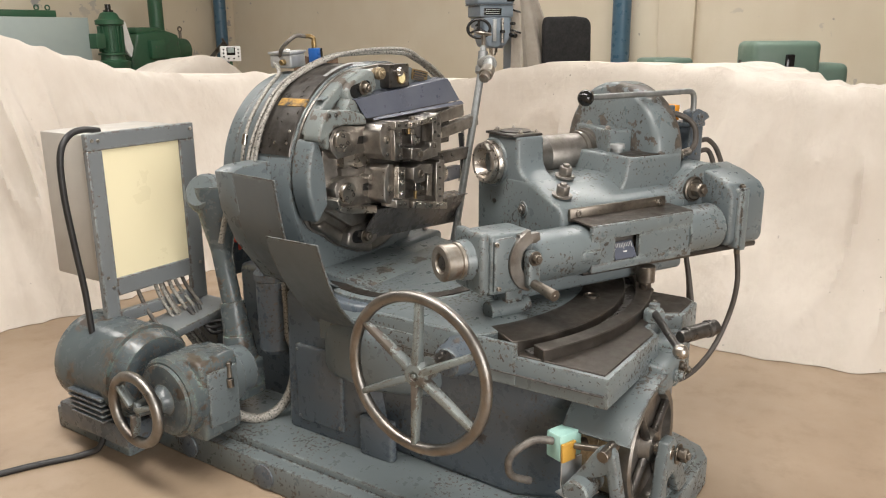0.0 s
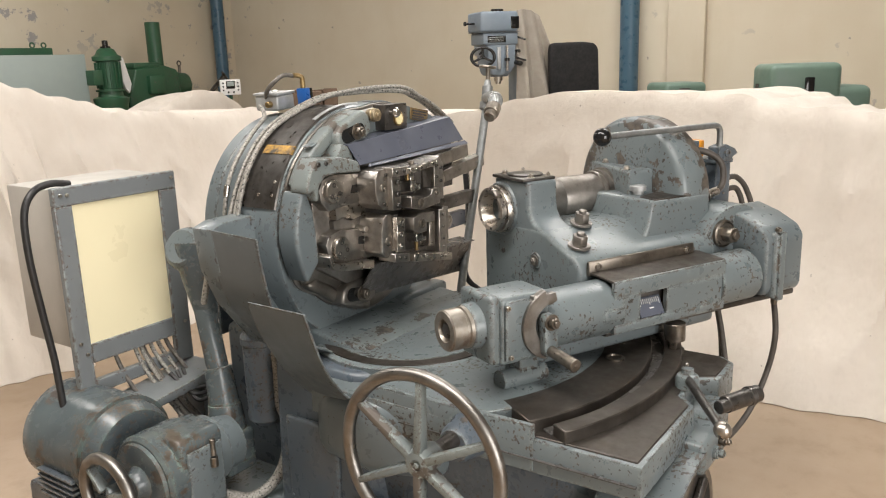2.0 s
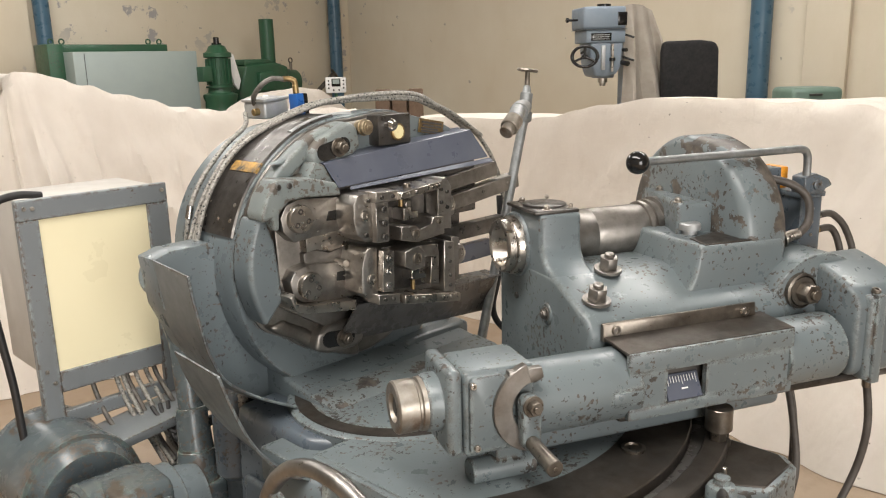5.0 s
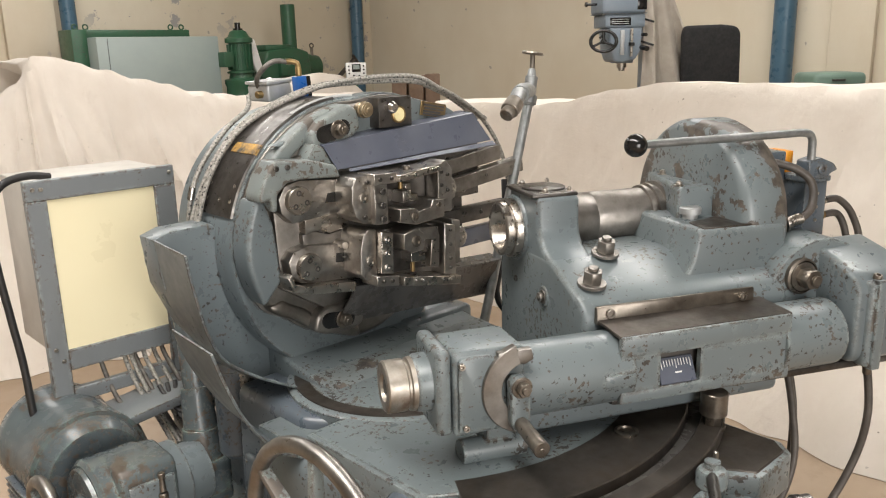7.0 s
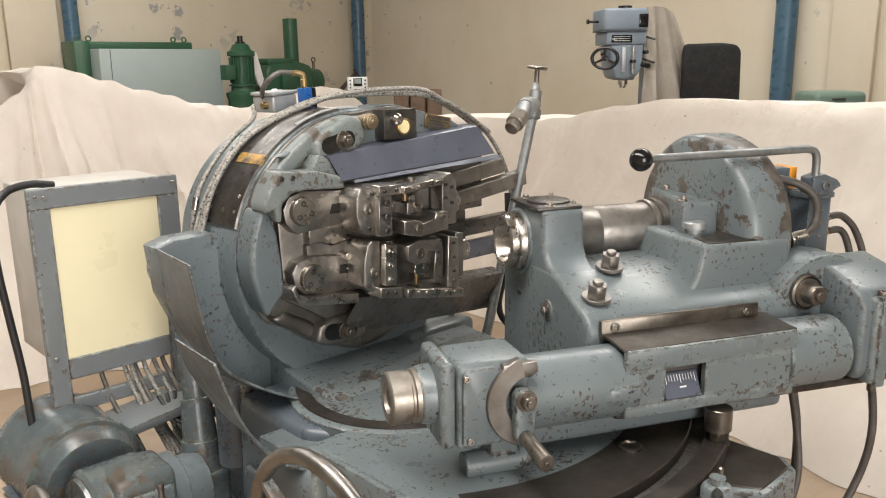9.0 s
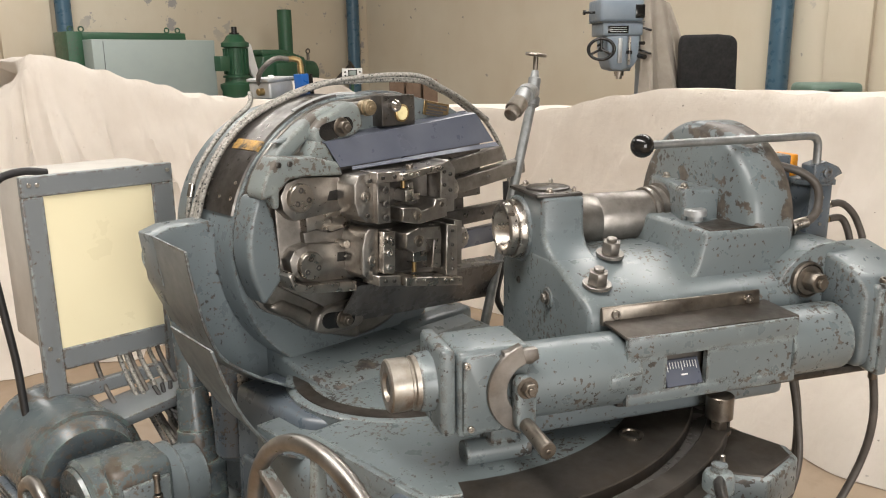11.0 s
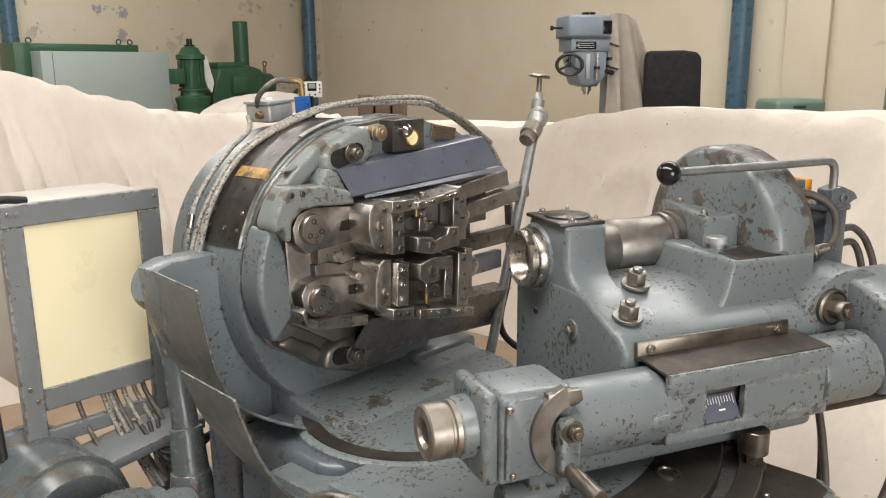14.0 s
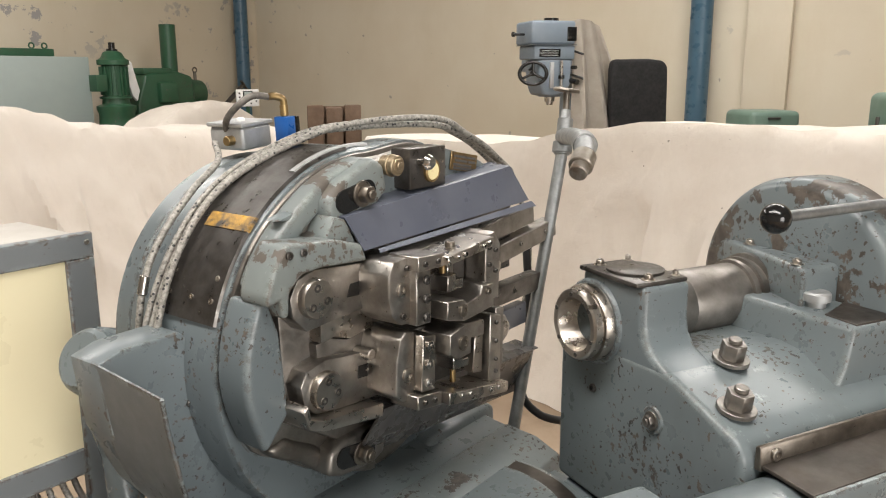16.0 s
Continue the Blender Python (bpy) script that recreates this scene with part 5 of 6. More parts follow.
for pts in ([(0.66, -0.45, 0.80), (0.68, -0.47, 0.66), (0.67, -0.5, 0.52), (0.60, -0.52, 0.40), (0.46, -0.55, 0.36)],
            [(0.69, -0.42, 0.80), (0.71, -0.44, 0.64), (0.68, -0.47, 0.48), (0.58, -0.52, 0.37), (0.44, -0.55, 0.34)],
            [(0.84, -0.55, 0.80), (0.85, -0.56, 0.66), (0.83, -0.55, 0.52), (0.74, -0.55, 0.38), (0.60, -0.56, 0.31), (0.47, -0.54, 0.30)]):
    part("power_cable", tube(B(), pts, 0.0105, 12, 12), CABLE, wh, "dark brown cable")

# ---- large hand wheel ----
hw = thing("handwheel", pose(-0.685, -0.64, 0.657), "large six-spoke handwheel with a bare rim and flaking green paint", "handwheel")
part("rim", ring(B(), (0, 0, 0), (1, 0, 0), 0.239, 0.018, 72, 14), RIM, hw, "hand-polished steel rim")
for k in range(6):
    a = radians(93 + 60 * k)
    d = Vector((0, math.cos(a), math.sin(a)))
    m_ = Matrix.Translation((0, 0, 0)) @ d.to_track_quat("Z", "X").to_matrix().to_4x4()
    b = bmesh.new()
    prism(b, [(-0.012, -0.019), (0.012, -0.019), (0.012, 0.019), (-0.012, 0.019)], "z", 0.03, 0.232, 0.005, 2, m_, 0.72)
    part("spoke", b, PATINA, hw)
bm = turned(B(), (0.06, 0, 0), (-1, 0, 0), [(0, 0.035), (0.04, 0.038), (0.06, 0.042), (0.078, 0.034), (0.08, 0.016), (0.075, 0.014), (0.075, 0.008), (0.082, 0.006), (0.082, 0)], 32)
part("hub", bm, PATINA, hw)
part("shaft", rod(B(), (0.05, 0, 0), (0.24, 0, 0), 0.024), STEEL_DARK, hw)
bm = turned(B(), (0.15, 0, -0.02), (1, 0, 0), [(0, 0.045), (0.02, 0.055), (0.06, 0.06), (0.09, 0.07)], 36)
part("shaft_boss", bm, DEEP, hw)
# ---- front end of the machine ----
DX, DZ = -0.14, 0.33
bm = turned(B(), (DX, -0.96, DZ), (0, -1, 0), [(0, 0.17), (0.05, 0.182), (0.10, 0.182), (0.102, 0.178), (0.108, 0.178), (0.11, 0.182), (0.18, 0.182)], 60)
part("belt_drum", bm, BRONZE, gen, "oily brown metal drum")
bm = turned(B(), (DX, -1.135, DZ), (0, -1, 0), [(0, 0.18), (0, 0.198), (0.008, 0.204), (0.038, 0.204), (0.045, 0.196), (0.042, 0.178), (0.016, 0.172), (0.016, 0.06), (0.05, 0.05), (0.06, 0.0)], 64)
part("drum_flange", bm, STEEL_SHADE, gen, "steel flange wheel")
for k in range(4):
    a = radians(35 + 90 * k)
    part("flange_web", rod(B(), (DX + 0.05 * math.cos(a), -1.165, DZ + 0.05 * math.sin(a)), (DX + 0.178 * math.cos(a), -1.165, DZ + 0.178 * math.sin(a)), 0.014), STEEL_DARK, gen)
bm = B()
edge = smooth_path([(-0.02, 0, 0.585), (-0.16, 0, 0.580), (-0.30, 0, 0.548), (-0.375, 0, 0.505), (-0.415, 0, 0.465)], 5)
sheet_strip(bm, [(p.x, -0.985, p.z) for p in edge], [(p.x, -1.20, p.z - 0.006) for p in edge], 0.010)
part("drum_cover", bm, GREY_WORN, gen, "bent sheet cover over the drum")
bm = rod(B(), (-0.03, -1.21, 0.545), (-0.03, -1.175, 0.545), 0.02)
hexbolt(bm, (-0.03, -1.21, 0.545), (0, -1, 0), 0.013, 0.018)
part("cover_hinge", bm, GREY_WORN, gen)
part("shaft_end", rod(B(), (DX, -1.18, DZ), (DX, -1.245, DZ), 0.024), STEEL, gen, "bright shaft end")
bm = prism(B(), [(-0.235, 0.125), (-0.20, 0.30), (-0.17, 0.372), (-0.11, 0.372), (-0.06, 0.30), (0.06, 0.125), (-0.03, 0.125), (-0.10, 0.24), (-0.16, 0.24), (-0.18, 0.125)], "y", -1.243, -1.205, 0.008)
part("bearing_bracket", bm, GREY_WORN, gen, "cast bearing bracket")
part("bracket_nut", hexbolt(B(), (-0.085, -1.243, 0.30), (0, -1, 0), 0.024, 0.034), RUSTY, gen)
bm = prism(B(), [(-1.045, 0.30), (-1.05, 0.345), (-1.12, 0.455), (-1.15, 0.468), (-1.175, 0.45), (-1.235, 0.14), (-1.195, 0.14), (-1.150, 0.375), (-1.10, 0.345), (-1.085, 0.30)], "x", -0.465, -0.425, 0.012, 3)
part("brake_lever", bm, GREY_WORN, gen, "cast forked brake lever")
part("lever_boss", rod(B(), (-0.51, -1.075, 0.312), (-0.38, -1.075, 0.312), 0.042, bev=0.006), GREY_WORN, gen)
part("lever_pin", rod(B(), (-0.49, -1.148, 0.448), (-0.40, -1.148, 0.448), 0.018), RUSTY, gen)
part("lever_link", rod(B(), (-0.44, -1.04, 0.43), (-0.44, -1.148, 0.448), 0.010), RUSTY, gen)
valve = thing("solenoid_valve", pose(-0.43, -1.0, 0.385, 0, 0, -20), "pale teal solenoid valve with an ochre face on a bracket", "valve")
part("case", box(B(), -0.045, 0.045, -0.03, 0.03, 0.0, 0.085, 0.005), TEAL, valve, "pale teal case")
part("face_plate", box(B(), -0.043, 0.012, -0.04, -0.03, 0.0, 0.06, 0.002), OCHRE, valve, "ochre face plate")
part("side_coupling", rod(B(), (0.04, 0.0, 0.02), (0.09, 0.0, 0.01), 0.018), RUSTY, valve)
part("bracket", prism(B(), [(-0.04, -0.09), (0.045, -0.09), (0.045, 0.0), (-0.04, 0.0)], "y", -0.034, -0.028, 0.001, 1), ALU, valve, "bent aluminium bracket")
part("bracket_post", rod(B(), (0.02, -0.01, -0.255), (0.02, -0.01, -0.085), 0.012), STEEL_DARK, valve)
part("bracket_foot", box(B(), -0.06, 0.045, -0.11, -0.028, -0.095, -0.089, 0.002, 1), ALU, valve)
part("valve_hose", tube(B(), [(-0.045, 0.0, 0.06), (-0.10, 0.03, 0.065), (-0.16, 0.06, 0.02), (-0.15, 0.07, -0.05), (-0.08, 0.06, -0.09)], 0.012, 10, 12, 0.05), CONDUIT, valve)
# slide block and clamp lever at the front right
bm = box(B(), -0.12, 0.10, -1.20, -1.02, 0.50, 0.60, 0.02, 3)
box(bm, 0.05, 0.20, -1.18, -1.0, 0.46, 0.62, 0.015, 3)
part("slide_block", bm, GREY_WORN, gen)
bm = box(B(), -0.05, 0.24, -1.12, -0.7, 0.13, 0.52, 0.03, 3)
part("front_pillar", bm, DEEP, gen)
bm = turned(B(), (0.085, -1.08, 0.675), (0, 0, 1), [(0, 0.035), (0.03, 0.035), (0.04, 0.03), (0.045, 0.018), (0.06, 0.018), (0.062, 0)], 24)
cl = part("table_clamp", bm, GREY_WORN, gen, "table clamp with a steel lever")
rod(bm := B(), (0.075, -1.085, 0.705), (-0.19, -1.255, 0.70), 0.014, 0.011)
part("clamp_bar", bm, STEEL_DARK, cl)
b = bmesh.new()
bmesh.ops.create_uvsphere(b, u_segments=20, v_segments=12, radius=0.024)
b.transform(Matrix.Translation((-0.202, -1.264, 0.70)))
part("clamp_ball", b, STEEL, cl)
bm = rod(B(), (0.06, -1.20, 0.655), (0.19, -1.26, 0.655), 0.026)
rod(bm, (0.03, -1.19, 0.655), (0.07, -1.21, 0.655), 0.02)
rod(bm, (0.15, -1.24, 0.655), (0.165, -1.25, 0.655), 0.03)
part("stop_spindle", bm, STEEL_DARK, gen, "dark turned stop spindle")
part("block_bolt", hexbolt(B(), (0.02, -1.20, 0.56), (-0.3, -1, 0), 0.013, 0.02), RUSTY, gen)
part("block_bolt", hexbolt(B(), (0.14, -1.18, 0.50), (0.3, -1, 0), 0.013, 0.02), RUSTY, gen)
bm = rod(B(), (0.14, -1.06, 0.676), (0.14, -1.06, 0.73), 0.006)
part("pin", bm, STEEL, gen)

# ---- left drive unit ----
dr = thing("drive_unit", pose(0, 0, 0), "grey-green drive motor and gearbox with flaking enamel", "drive motor")
bm = turned(B(), (-0.69, 0.60, 0.355), (0, 1, 0), [(0, 0.10), (0.0, 0.15), (0.02, 0.165), (0.06, 0.175), (0.062, 0.188), (0.10, 0.19), (0.102, 0.18), (0.34, 0.18), (0.36, 0.188), (0.40, 0.19), (0.43, 0.17), (0.46, 0.12), (0.465, 0)], 56)
part("motor_body", bm, OILY, dr, "round motor with chipped enamel")
bm = B()
for k in range(5):
    box(bm, -0.885, -0.80, 0.70, 0.92, 0.20 + 0.022 * k, 0.209 + 0.022 * k, 0.003)
part("cooling_slat", bm, DEEP, dr)
screws("flange_bolt", [(-0.69 + 0.178 * math.cos(radians(a)), 0.695, 0.355 + 0.178 * math.sin(radians(a)), 0.009) for a in (30, 75, 120, 165, 210)], (0, -1, 0), 0.012, STEEL_DARK, dr, kind=hexbolt)
part("motor_foot", box(B(), -0.85, -0.45, 0.62, 1.06, 0.10, 0.19, 0.01), DEEP, dr)
bm = rod(B(), (-0.785, 0.435, 0.335), (-0.60, 0.435, 0.335), 0.155, bev=0.012, n=52)
prism(bm, [(0.30, 0.17), (0.29, 0.20), (0.29, 0.46), (0.31, 0.485), (0.44, 0.49), (0.56, 0.44), (0.58, 0.25), (0.50, 0.17)], "x", -0.735, -0.56, 0.015, 3)
gx = part("gearbox", bm, OILY, dr, "gearbox with a plain cover plate")
bm = turned(B(), (-0.785, 0.435, 0.335), (-1, 0, 0), [(0, 0.135), (0.012, 0.132), (0.014, 0.10), (0.012, 0.06), (0.03, 0.045), (0.05, 0.042), (0.05, 0.0)], 44)
part("end_cap", bm, OILY, gx)
part("cover_plate", box(B(), -0.715, -0.575, 0.278, 0.294, 0.225, 0.44, 0.006, 2), GREY, gx)
bm = rod(B(), (-0.62, 0.272, 0.40), (-0.62, 0.272, 0.445), 0.010, 0.007)
rod(bm, (-0.62, 0.272, 0.36), (-0.62, 0.272, 0.395), 0.014)
rod(bm, (-0.62, 0.272, 0.445), (-0.62, 0.272, 0.46), 0.011)
part("grease_cup", bm, RUSTY, gx, "small brown grease cup")
bm = rod(B(), (-0.57, 0.44, 0.335), (-0.50, 0.44, 0.335), 0.12, n=44)
rod(bm, (-0.52, 0.44, 0.33), (-0.42, 0.44, 0.33), 0.10, n=40)
part("coupling", bm, GREY, dr)
hs = thing("small_handwheel", pose(-0.885, 0.48, 0.32), "small handwheel with a polished metal rim and worn spokes", "handwheel")
part("rim", ring(B(), (0, 0, 0), (1, 0, 0), 0.128, 0.020, 56, 12), RIM, hs)
for k in range(3):
    a = radians(40 + 120 * k)
    d = Vector((0, math.cos(a), math.sin(a)))
    b = bmesh.new()
    prism(b, [(-0.01, -0.02), (0.01, -0.02), (0.01, 0.02), (-0.01, 0.02)], "z", 0.02, 0.122, 0.005, 2, d.to_track_quat("Z", "X").to_matrix().to_4x4(), 0.75)
    part("spoke", b, PATINA, hs)
bm = turned(B(), (0.11, -0.045, 0.015), (-1, 0.33, -0.1), [(0, 0.03), (0.08, 0.032), (0.12, 0.03), (0.125, 0.012), (0.13, 0)], 28)
part("hub", bm, GREY, hs)
# slanting arm with the big capped elbow
bm = rod(B(), (-0.40, 0.46, 0.24), (-0.385, 0.485, 0.45), 0.085, 0.060)
box(bm, -0.47, -0.33, 0.39, 0.53, 0.20, 0.36, 0.02, 3)
rod(bm, (-0.385, 0.485, 0.44), (-0.372, 0.52, 0.58), 0.056, 0.05)
part("stem_foot", bm, OILY, dr, "cast foot of the slanting arm")
part("stem", rod(B(), (-0.373, 0.515, 0.56), (-0.35, 0.59, 0.80), 0.040, n=32), OILY, dr, "round steel stem")
bm = turned(B(), (-0.345, 0.585, 0.755), (0.03, 0.10, 1), [(0, 0.042), (0.03, 0.045), (0.15, 0.07), (0.24, 0.082), (0.29, 0.078)], 36)
rod(bm, (-0.31, 0.64, 0.985), (-0.385, 0.63, 1.025), 0.092, 0.082, 0.012, 44)
part("elbow_body", bm, OILY, dr, "tapering cast elbow")
part("elbow_cap", rod(B(), (-0.382, 0.631, 1.023), (-0.402, 0.627, 1.034), 0.076, 0.07, 0.008, 44), GREY_WORN, dr, "round pale cap")
part("flex_conduit", tube(B(), [(-0.42, 0.50, 0.84), (-0.41, 0.48, 0.93), (-0.41, 0.44, 1.02), (-0.425, 0.36, 1.10)], 0.011, 12, 14, 0.04), BRAID, dr)
bm = tube(B(), [(-0.36, 0.30, 0.76), (-0.34, 0.27, 0.72), (-0.33, 0.25, 0.6), (-0.335, 0.24, 0.48), (-0.31, 0.24, 0.40), (-0.33, 0.24, 0.28), (-0.38, 0.26, 0.19), (-0.46, 0.30, 0.155), (-0.52, 0.36, 0.18)], 0.020, 12, 16, 0.04)
part("flex_conduit", bm, BRAID, dr, "pale braided metal conduit")
bm = box(B(), -0.33, -0.22, 0.24, 0.38, 0.42, 0.74, 0.03, 4)
part("relay_housing", bm, DEEP, dr)
part("relay_can", turned(B(), (-0.335, 0.315, 0.40), (0, 0, 1), [(0, 0.05), (0.02, 0.066), (0.30, 0.066), (0.305, 0.072), (0.33, 0.072), (0.345, 0.06), (0.345, 0)], 36), DEEP, dr, "round dark relay can")
part("can_gland", hexbolt(B(), (-0.335, 0.315, 0.745), (0, 0, 1), 0.016, 0.03), CHROME, dr)
bm = rod(B(), (-0.16, 0.70, 0.79), (-0.19, 0.68, 0.79), 0.024)
part("stop_button", bm, RED, dr, "red push button")
part("stop_button", rod(B(), (-0.145, 0.70, 0.745), (-0.17, 0.69, 0.745), 0.018), RED, dr, "red push button")
part("button_box", box(B(), -0.20, -0.05, 0.69, 0.82, 0.62, 0.84, 0.01), DEEP, dr)

# ---- control cabinet ----
cb = thing("control_cabinet", pose(0, 0, 0), "grey control cabinet with a cream door panel on a bracket", "control cabinet")
part("case", box(B(), -0.675, -0.215, 0.905, 1.24, 0.67, 1.262, 0.006), CABGREY, cb, "warm grey sheet-metal case")
bm = box(B(), -0.705, -0.203, 0.878, 0.905, 1.205, 1.272, 0.003, 1)
box(bm, -0.705, -0.640, 0.878, 0.905, 0.497, 1.205, 0.003, 1)
box(bm, -0.280, -0.203, 0.878, 0.905, 0.497, 1.205, 0.003, 1)
box(bm, -0.640, -0.280, 0.878, 0.905, 0.615, 0.688, 0.003, 1)
box(bm, -0.640, -0.280, 0.878, 0.905, 0.497, 0.548, 0.003, 1)
fr = part("front_frame", bm, FRAMEGREY, cb, "mid-grey frame with rusty chips")
part("door_panel", box(B(), -0.642, -0.278, 0.888, 0.900, 0.686, 1.207, 0.002, 1), CREAM, cb, "plain cream door panel")
screws("panel_screw", [(x, 0.878, z, 0.007) for x, z in ((-0.68, 1.245), (-0.655, 1.243), (-0.222, 1.248), (-0.68, 0.70), (-0.66, 0.655), (-0.23, 0.66))], (0, -1, 0), 0.005, STEEL, fr)
bm = tube(B(), [(-0.60, 0.95, 1.272), (-0.68, 0.93, 1.284), (-0.76, 0.90, 1.268), (-0.808, 0.885, 1.20), (-0.816, 0.88, 1.05), (-0.80, 0.88, 0.85), (-0.786, 0.875, 0.68), (-0.782, 0.868, 0.5), (-0.775, 0.86, 0.35), (-0.782, 0.85, 0.18), (-0.82, 0.84, 0.05), (-0.88, 0.88, 0.014), (-1.1, 1.0, 0.012), (-1.6, 1.2, 0.012), (-2.4, 1.4, 0.012)], 0.0125, 12, 12)
single("power_cable", bm, BLACK, "thick black power cable hanging from the cabinet to the floor", "cable")
bm = prism(B(), [(-0.62, 0.45), (-0.20, 0.50), (-0.20, 0.46), (-0.60, 0.42)], "y", 0.70, 0.90, 0.004)
part("support_bracket", bm, FRAMEGREY, cb)
part("support_leg", box(B(), -0.30, -0.24, 0.72, 0.90, 0.14, 0.46, 0.006), FRAMEGREY, cb)
for k, (x, y) in enumerate(((-0.53, 0.88), (-0.45, 0.87), (-0.43, 0.86), (-0.41, 0.88), (-0.38, 0.87), (-0.335, 0.89), (-0.31, 0.87))):
    bm = tube(B(), [(x, y + 0.05, 0.67), (x + 0.005, y + 0.03, 0.58), (x + 0.02, y - 0.02 - 0.006 * k, 0.48), (x + 0.045, y - 0.09, 0.40 - 0.008 * k), (x + 0.06, y - 0.16, 0.31)], 0.0085, 10, 12, 0.05)
    part("conduit", bm, BRAID if k % 3 else CONDUIT, cb)
    part("conduit_gland", rod(B(), (x, y + 0.05, 0.640), (x, y + 0.05, 0.672), 0.013), BRASS, cb)
for k in range(3):
    bm = tube(B(), [(-0.38 + 0.03 * k, 0.80, 0.50), (-0.36, 0.72 - 0.02 * k, 0.45 - 0.02 * k), (-0.26, 0.66, 0.45 - 0.015 * k), (-0.20, 0.60, 0.5)], 0.008, 8, 8)
    part("cable", bm, BLACK, cb)

# ---- coolant stand pipe ----
cp = thing("coolant_pipe", pose(0, 0, 0), "galvanised coolant stand pipe with a tap and angled nozzle", "pipe")
part("riser", rod(B(), (0.385, -0.01, 0.45), (0.722, -0.002, 1.48), 0.017), GALV, cp)
bm = rod(B(), (0.712, -0.002, 1.45), (0.738, 0.002, 1.55), 0.022)
rod(bm, (0.714, -0.002, 1.455), (0.722, 0.0, 1.485), 0.028)
rod(bm, (0.735, 0.002, 1.54), (0.742, 0.004, 1.575), 0.018, 0.012)
part("tap_body", bm, GALV, cp)
bm = rod(B(), (0.742, 0.004, 1.57), (0.75, 0.008, 1.625), 0.009)
ring(bm, (0.751, 0.009, 1.628), (0.1, -0.1, 1), 0.032, 0.006, 24, 8)
box(bm, 0.72, 0.782, 0.004, 0.014, 1.624, 1.632, 0.001)
part("tap_wheel", bm, RUSTY, cp, "small rusty tap wheel")
bm = tube(B(), [(0.725, 0.0, 1.50), (0.62, -0.08, 1.51), (0.50, -0.165, 1.515), (0.41, -0.225, 1.51), (0.355, -0.255, 1.49)], 0.024, 14, 8)
rod(bm, (0.46, -0.195, 1.513), (0.41, -0.228, 1.508), 0.029)
part("nozzle", bm, GALV, cp)
bm = rod(B(), (0.36, -0.252, 1.49), (0.325, -0.26, 1.468), 0.028)
rod(bm, (0.33, -0.259, 1.471), (0.305, -0.264, 1.455), 0.021)
part("nozzle_nut", bm, STEEL_CAP, cp, "dull pale nozzle nut")
part("coolant_hose", tube(B(), [(0.70, 0.10, 1.18), (0.66, 0.06, 0.95), (0.60, 0.05, 0.78), (0.62, 0.0, 0.70), (0.70, -0.06, 0.66)], 0.012, 10, 10), BLACK, cp)

# ---- goods and machines behind the sheets ----
gc = thing("green_frame_cabinet", pose(0, 0, 0), "pale grey-green electrical cabinet with a dark green frame and lifting eyes", "electrical cabinet")
part("case", box(B(), 2.05, 3.53, 7.35, 7.95, 0.3, 1.87, 0.01), PALEGREEN, gc, "pale grey-green sheet doors")
part("door_seam", box(B(), 2.17, 2.176, 7.344, 7.352, 0.4, 1.85, 0), DEEP, gc)
part("top_rail", box(B(), 1.93, 3.35, 7.72, 8.05, 1.86, 1.96, 0.01), GREEN, gc, "dark green top rail")
part("side_rail", box(B(), 1.88, 2.05, 7.6, 8.0, 0.1, 1.96, 0.01), GREEN, gc)
for x in (1.98, 2.10, 3.12, 3.26):
    bm = ring(B(), (x, 7.75, 1.99), (0, 1, 0), 0.028, 0.009, 20, 8)
    part("lifting_eye", bm, GREEN, gc)
part("plinth", box(B(), 2.0, 3.5, 7.4, 7.95, 0, 0.3, 0.01), GREEN, gc)
# vertical motor
vm = thing("vertical_motor", pose(3.78, 7.3, 0), "dark green vertical motor pump on a round base", "motor")
bm = turned(B(), (0, 0, 0.0), (0, 0, 1), [(0, 0.22), (1.05, 0.22), (1.10, 0.20), (1.25, 0.19), (1.30, 0.21), (1.34, 0.21), (1.36, 0.15), (1.42, 0.14)], 36)
part("base", bm, GREEN, vm)
bm = turned(B(), (0, 0, 1.42), (0, 0, 1), [(0, 0.17), (0.02, 0.17), (0.03, 0.13), (0.36, 0.13), (0.37, 0.17), (0.42, 0.17), (0.44, 0.13), (0.50, 0.10), (0.52, 0.06), (0.52, 0)], 32)
part("body", bm, GREEN, vm)
for k in range(16):
    part("cooling_fin", box(B(), 0.125, 0.155, -0.007, 0.007, 1.46, 1.77, 0.002, 1, Matrix.Rotation(radians(22.5 * k), 4, "Z")), GREEN, vm)
bm = rod(B(), (0, 0, 1.94), (0, 0, 2.03), 0.035)
rod(bm, (0, 0, 1.94), (0, 0, 1.96), 0.06)
part("shaft", bm, BAKELITE, vm)
part("terminal_box", box(B(), -0.27, -0.14, -0.1, 0.1, 1.5, 1.68, 0.01), GREEN, vm)
part("rag", prism(B(), [(0.17, 1.85), (0.22, 1.82), (0.30, 1.5), (0.26, 1.38), (0.20, 1.45), (0.16, 1.6)], "y", -0.02, 0.03, 0.012), WHITE, vm, "pale rag hung on the side")
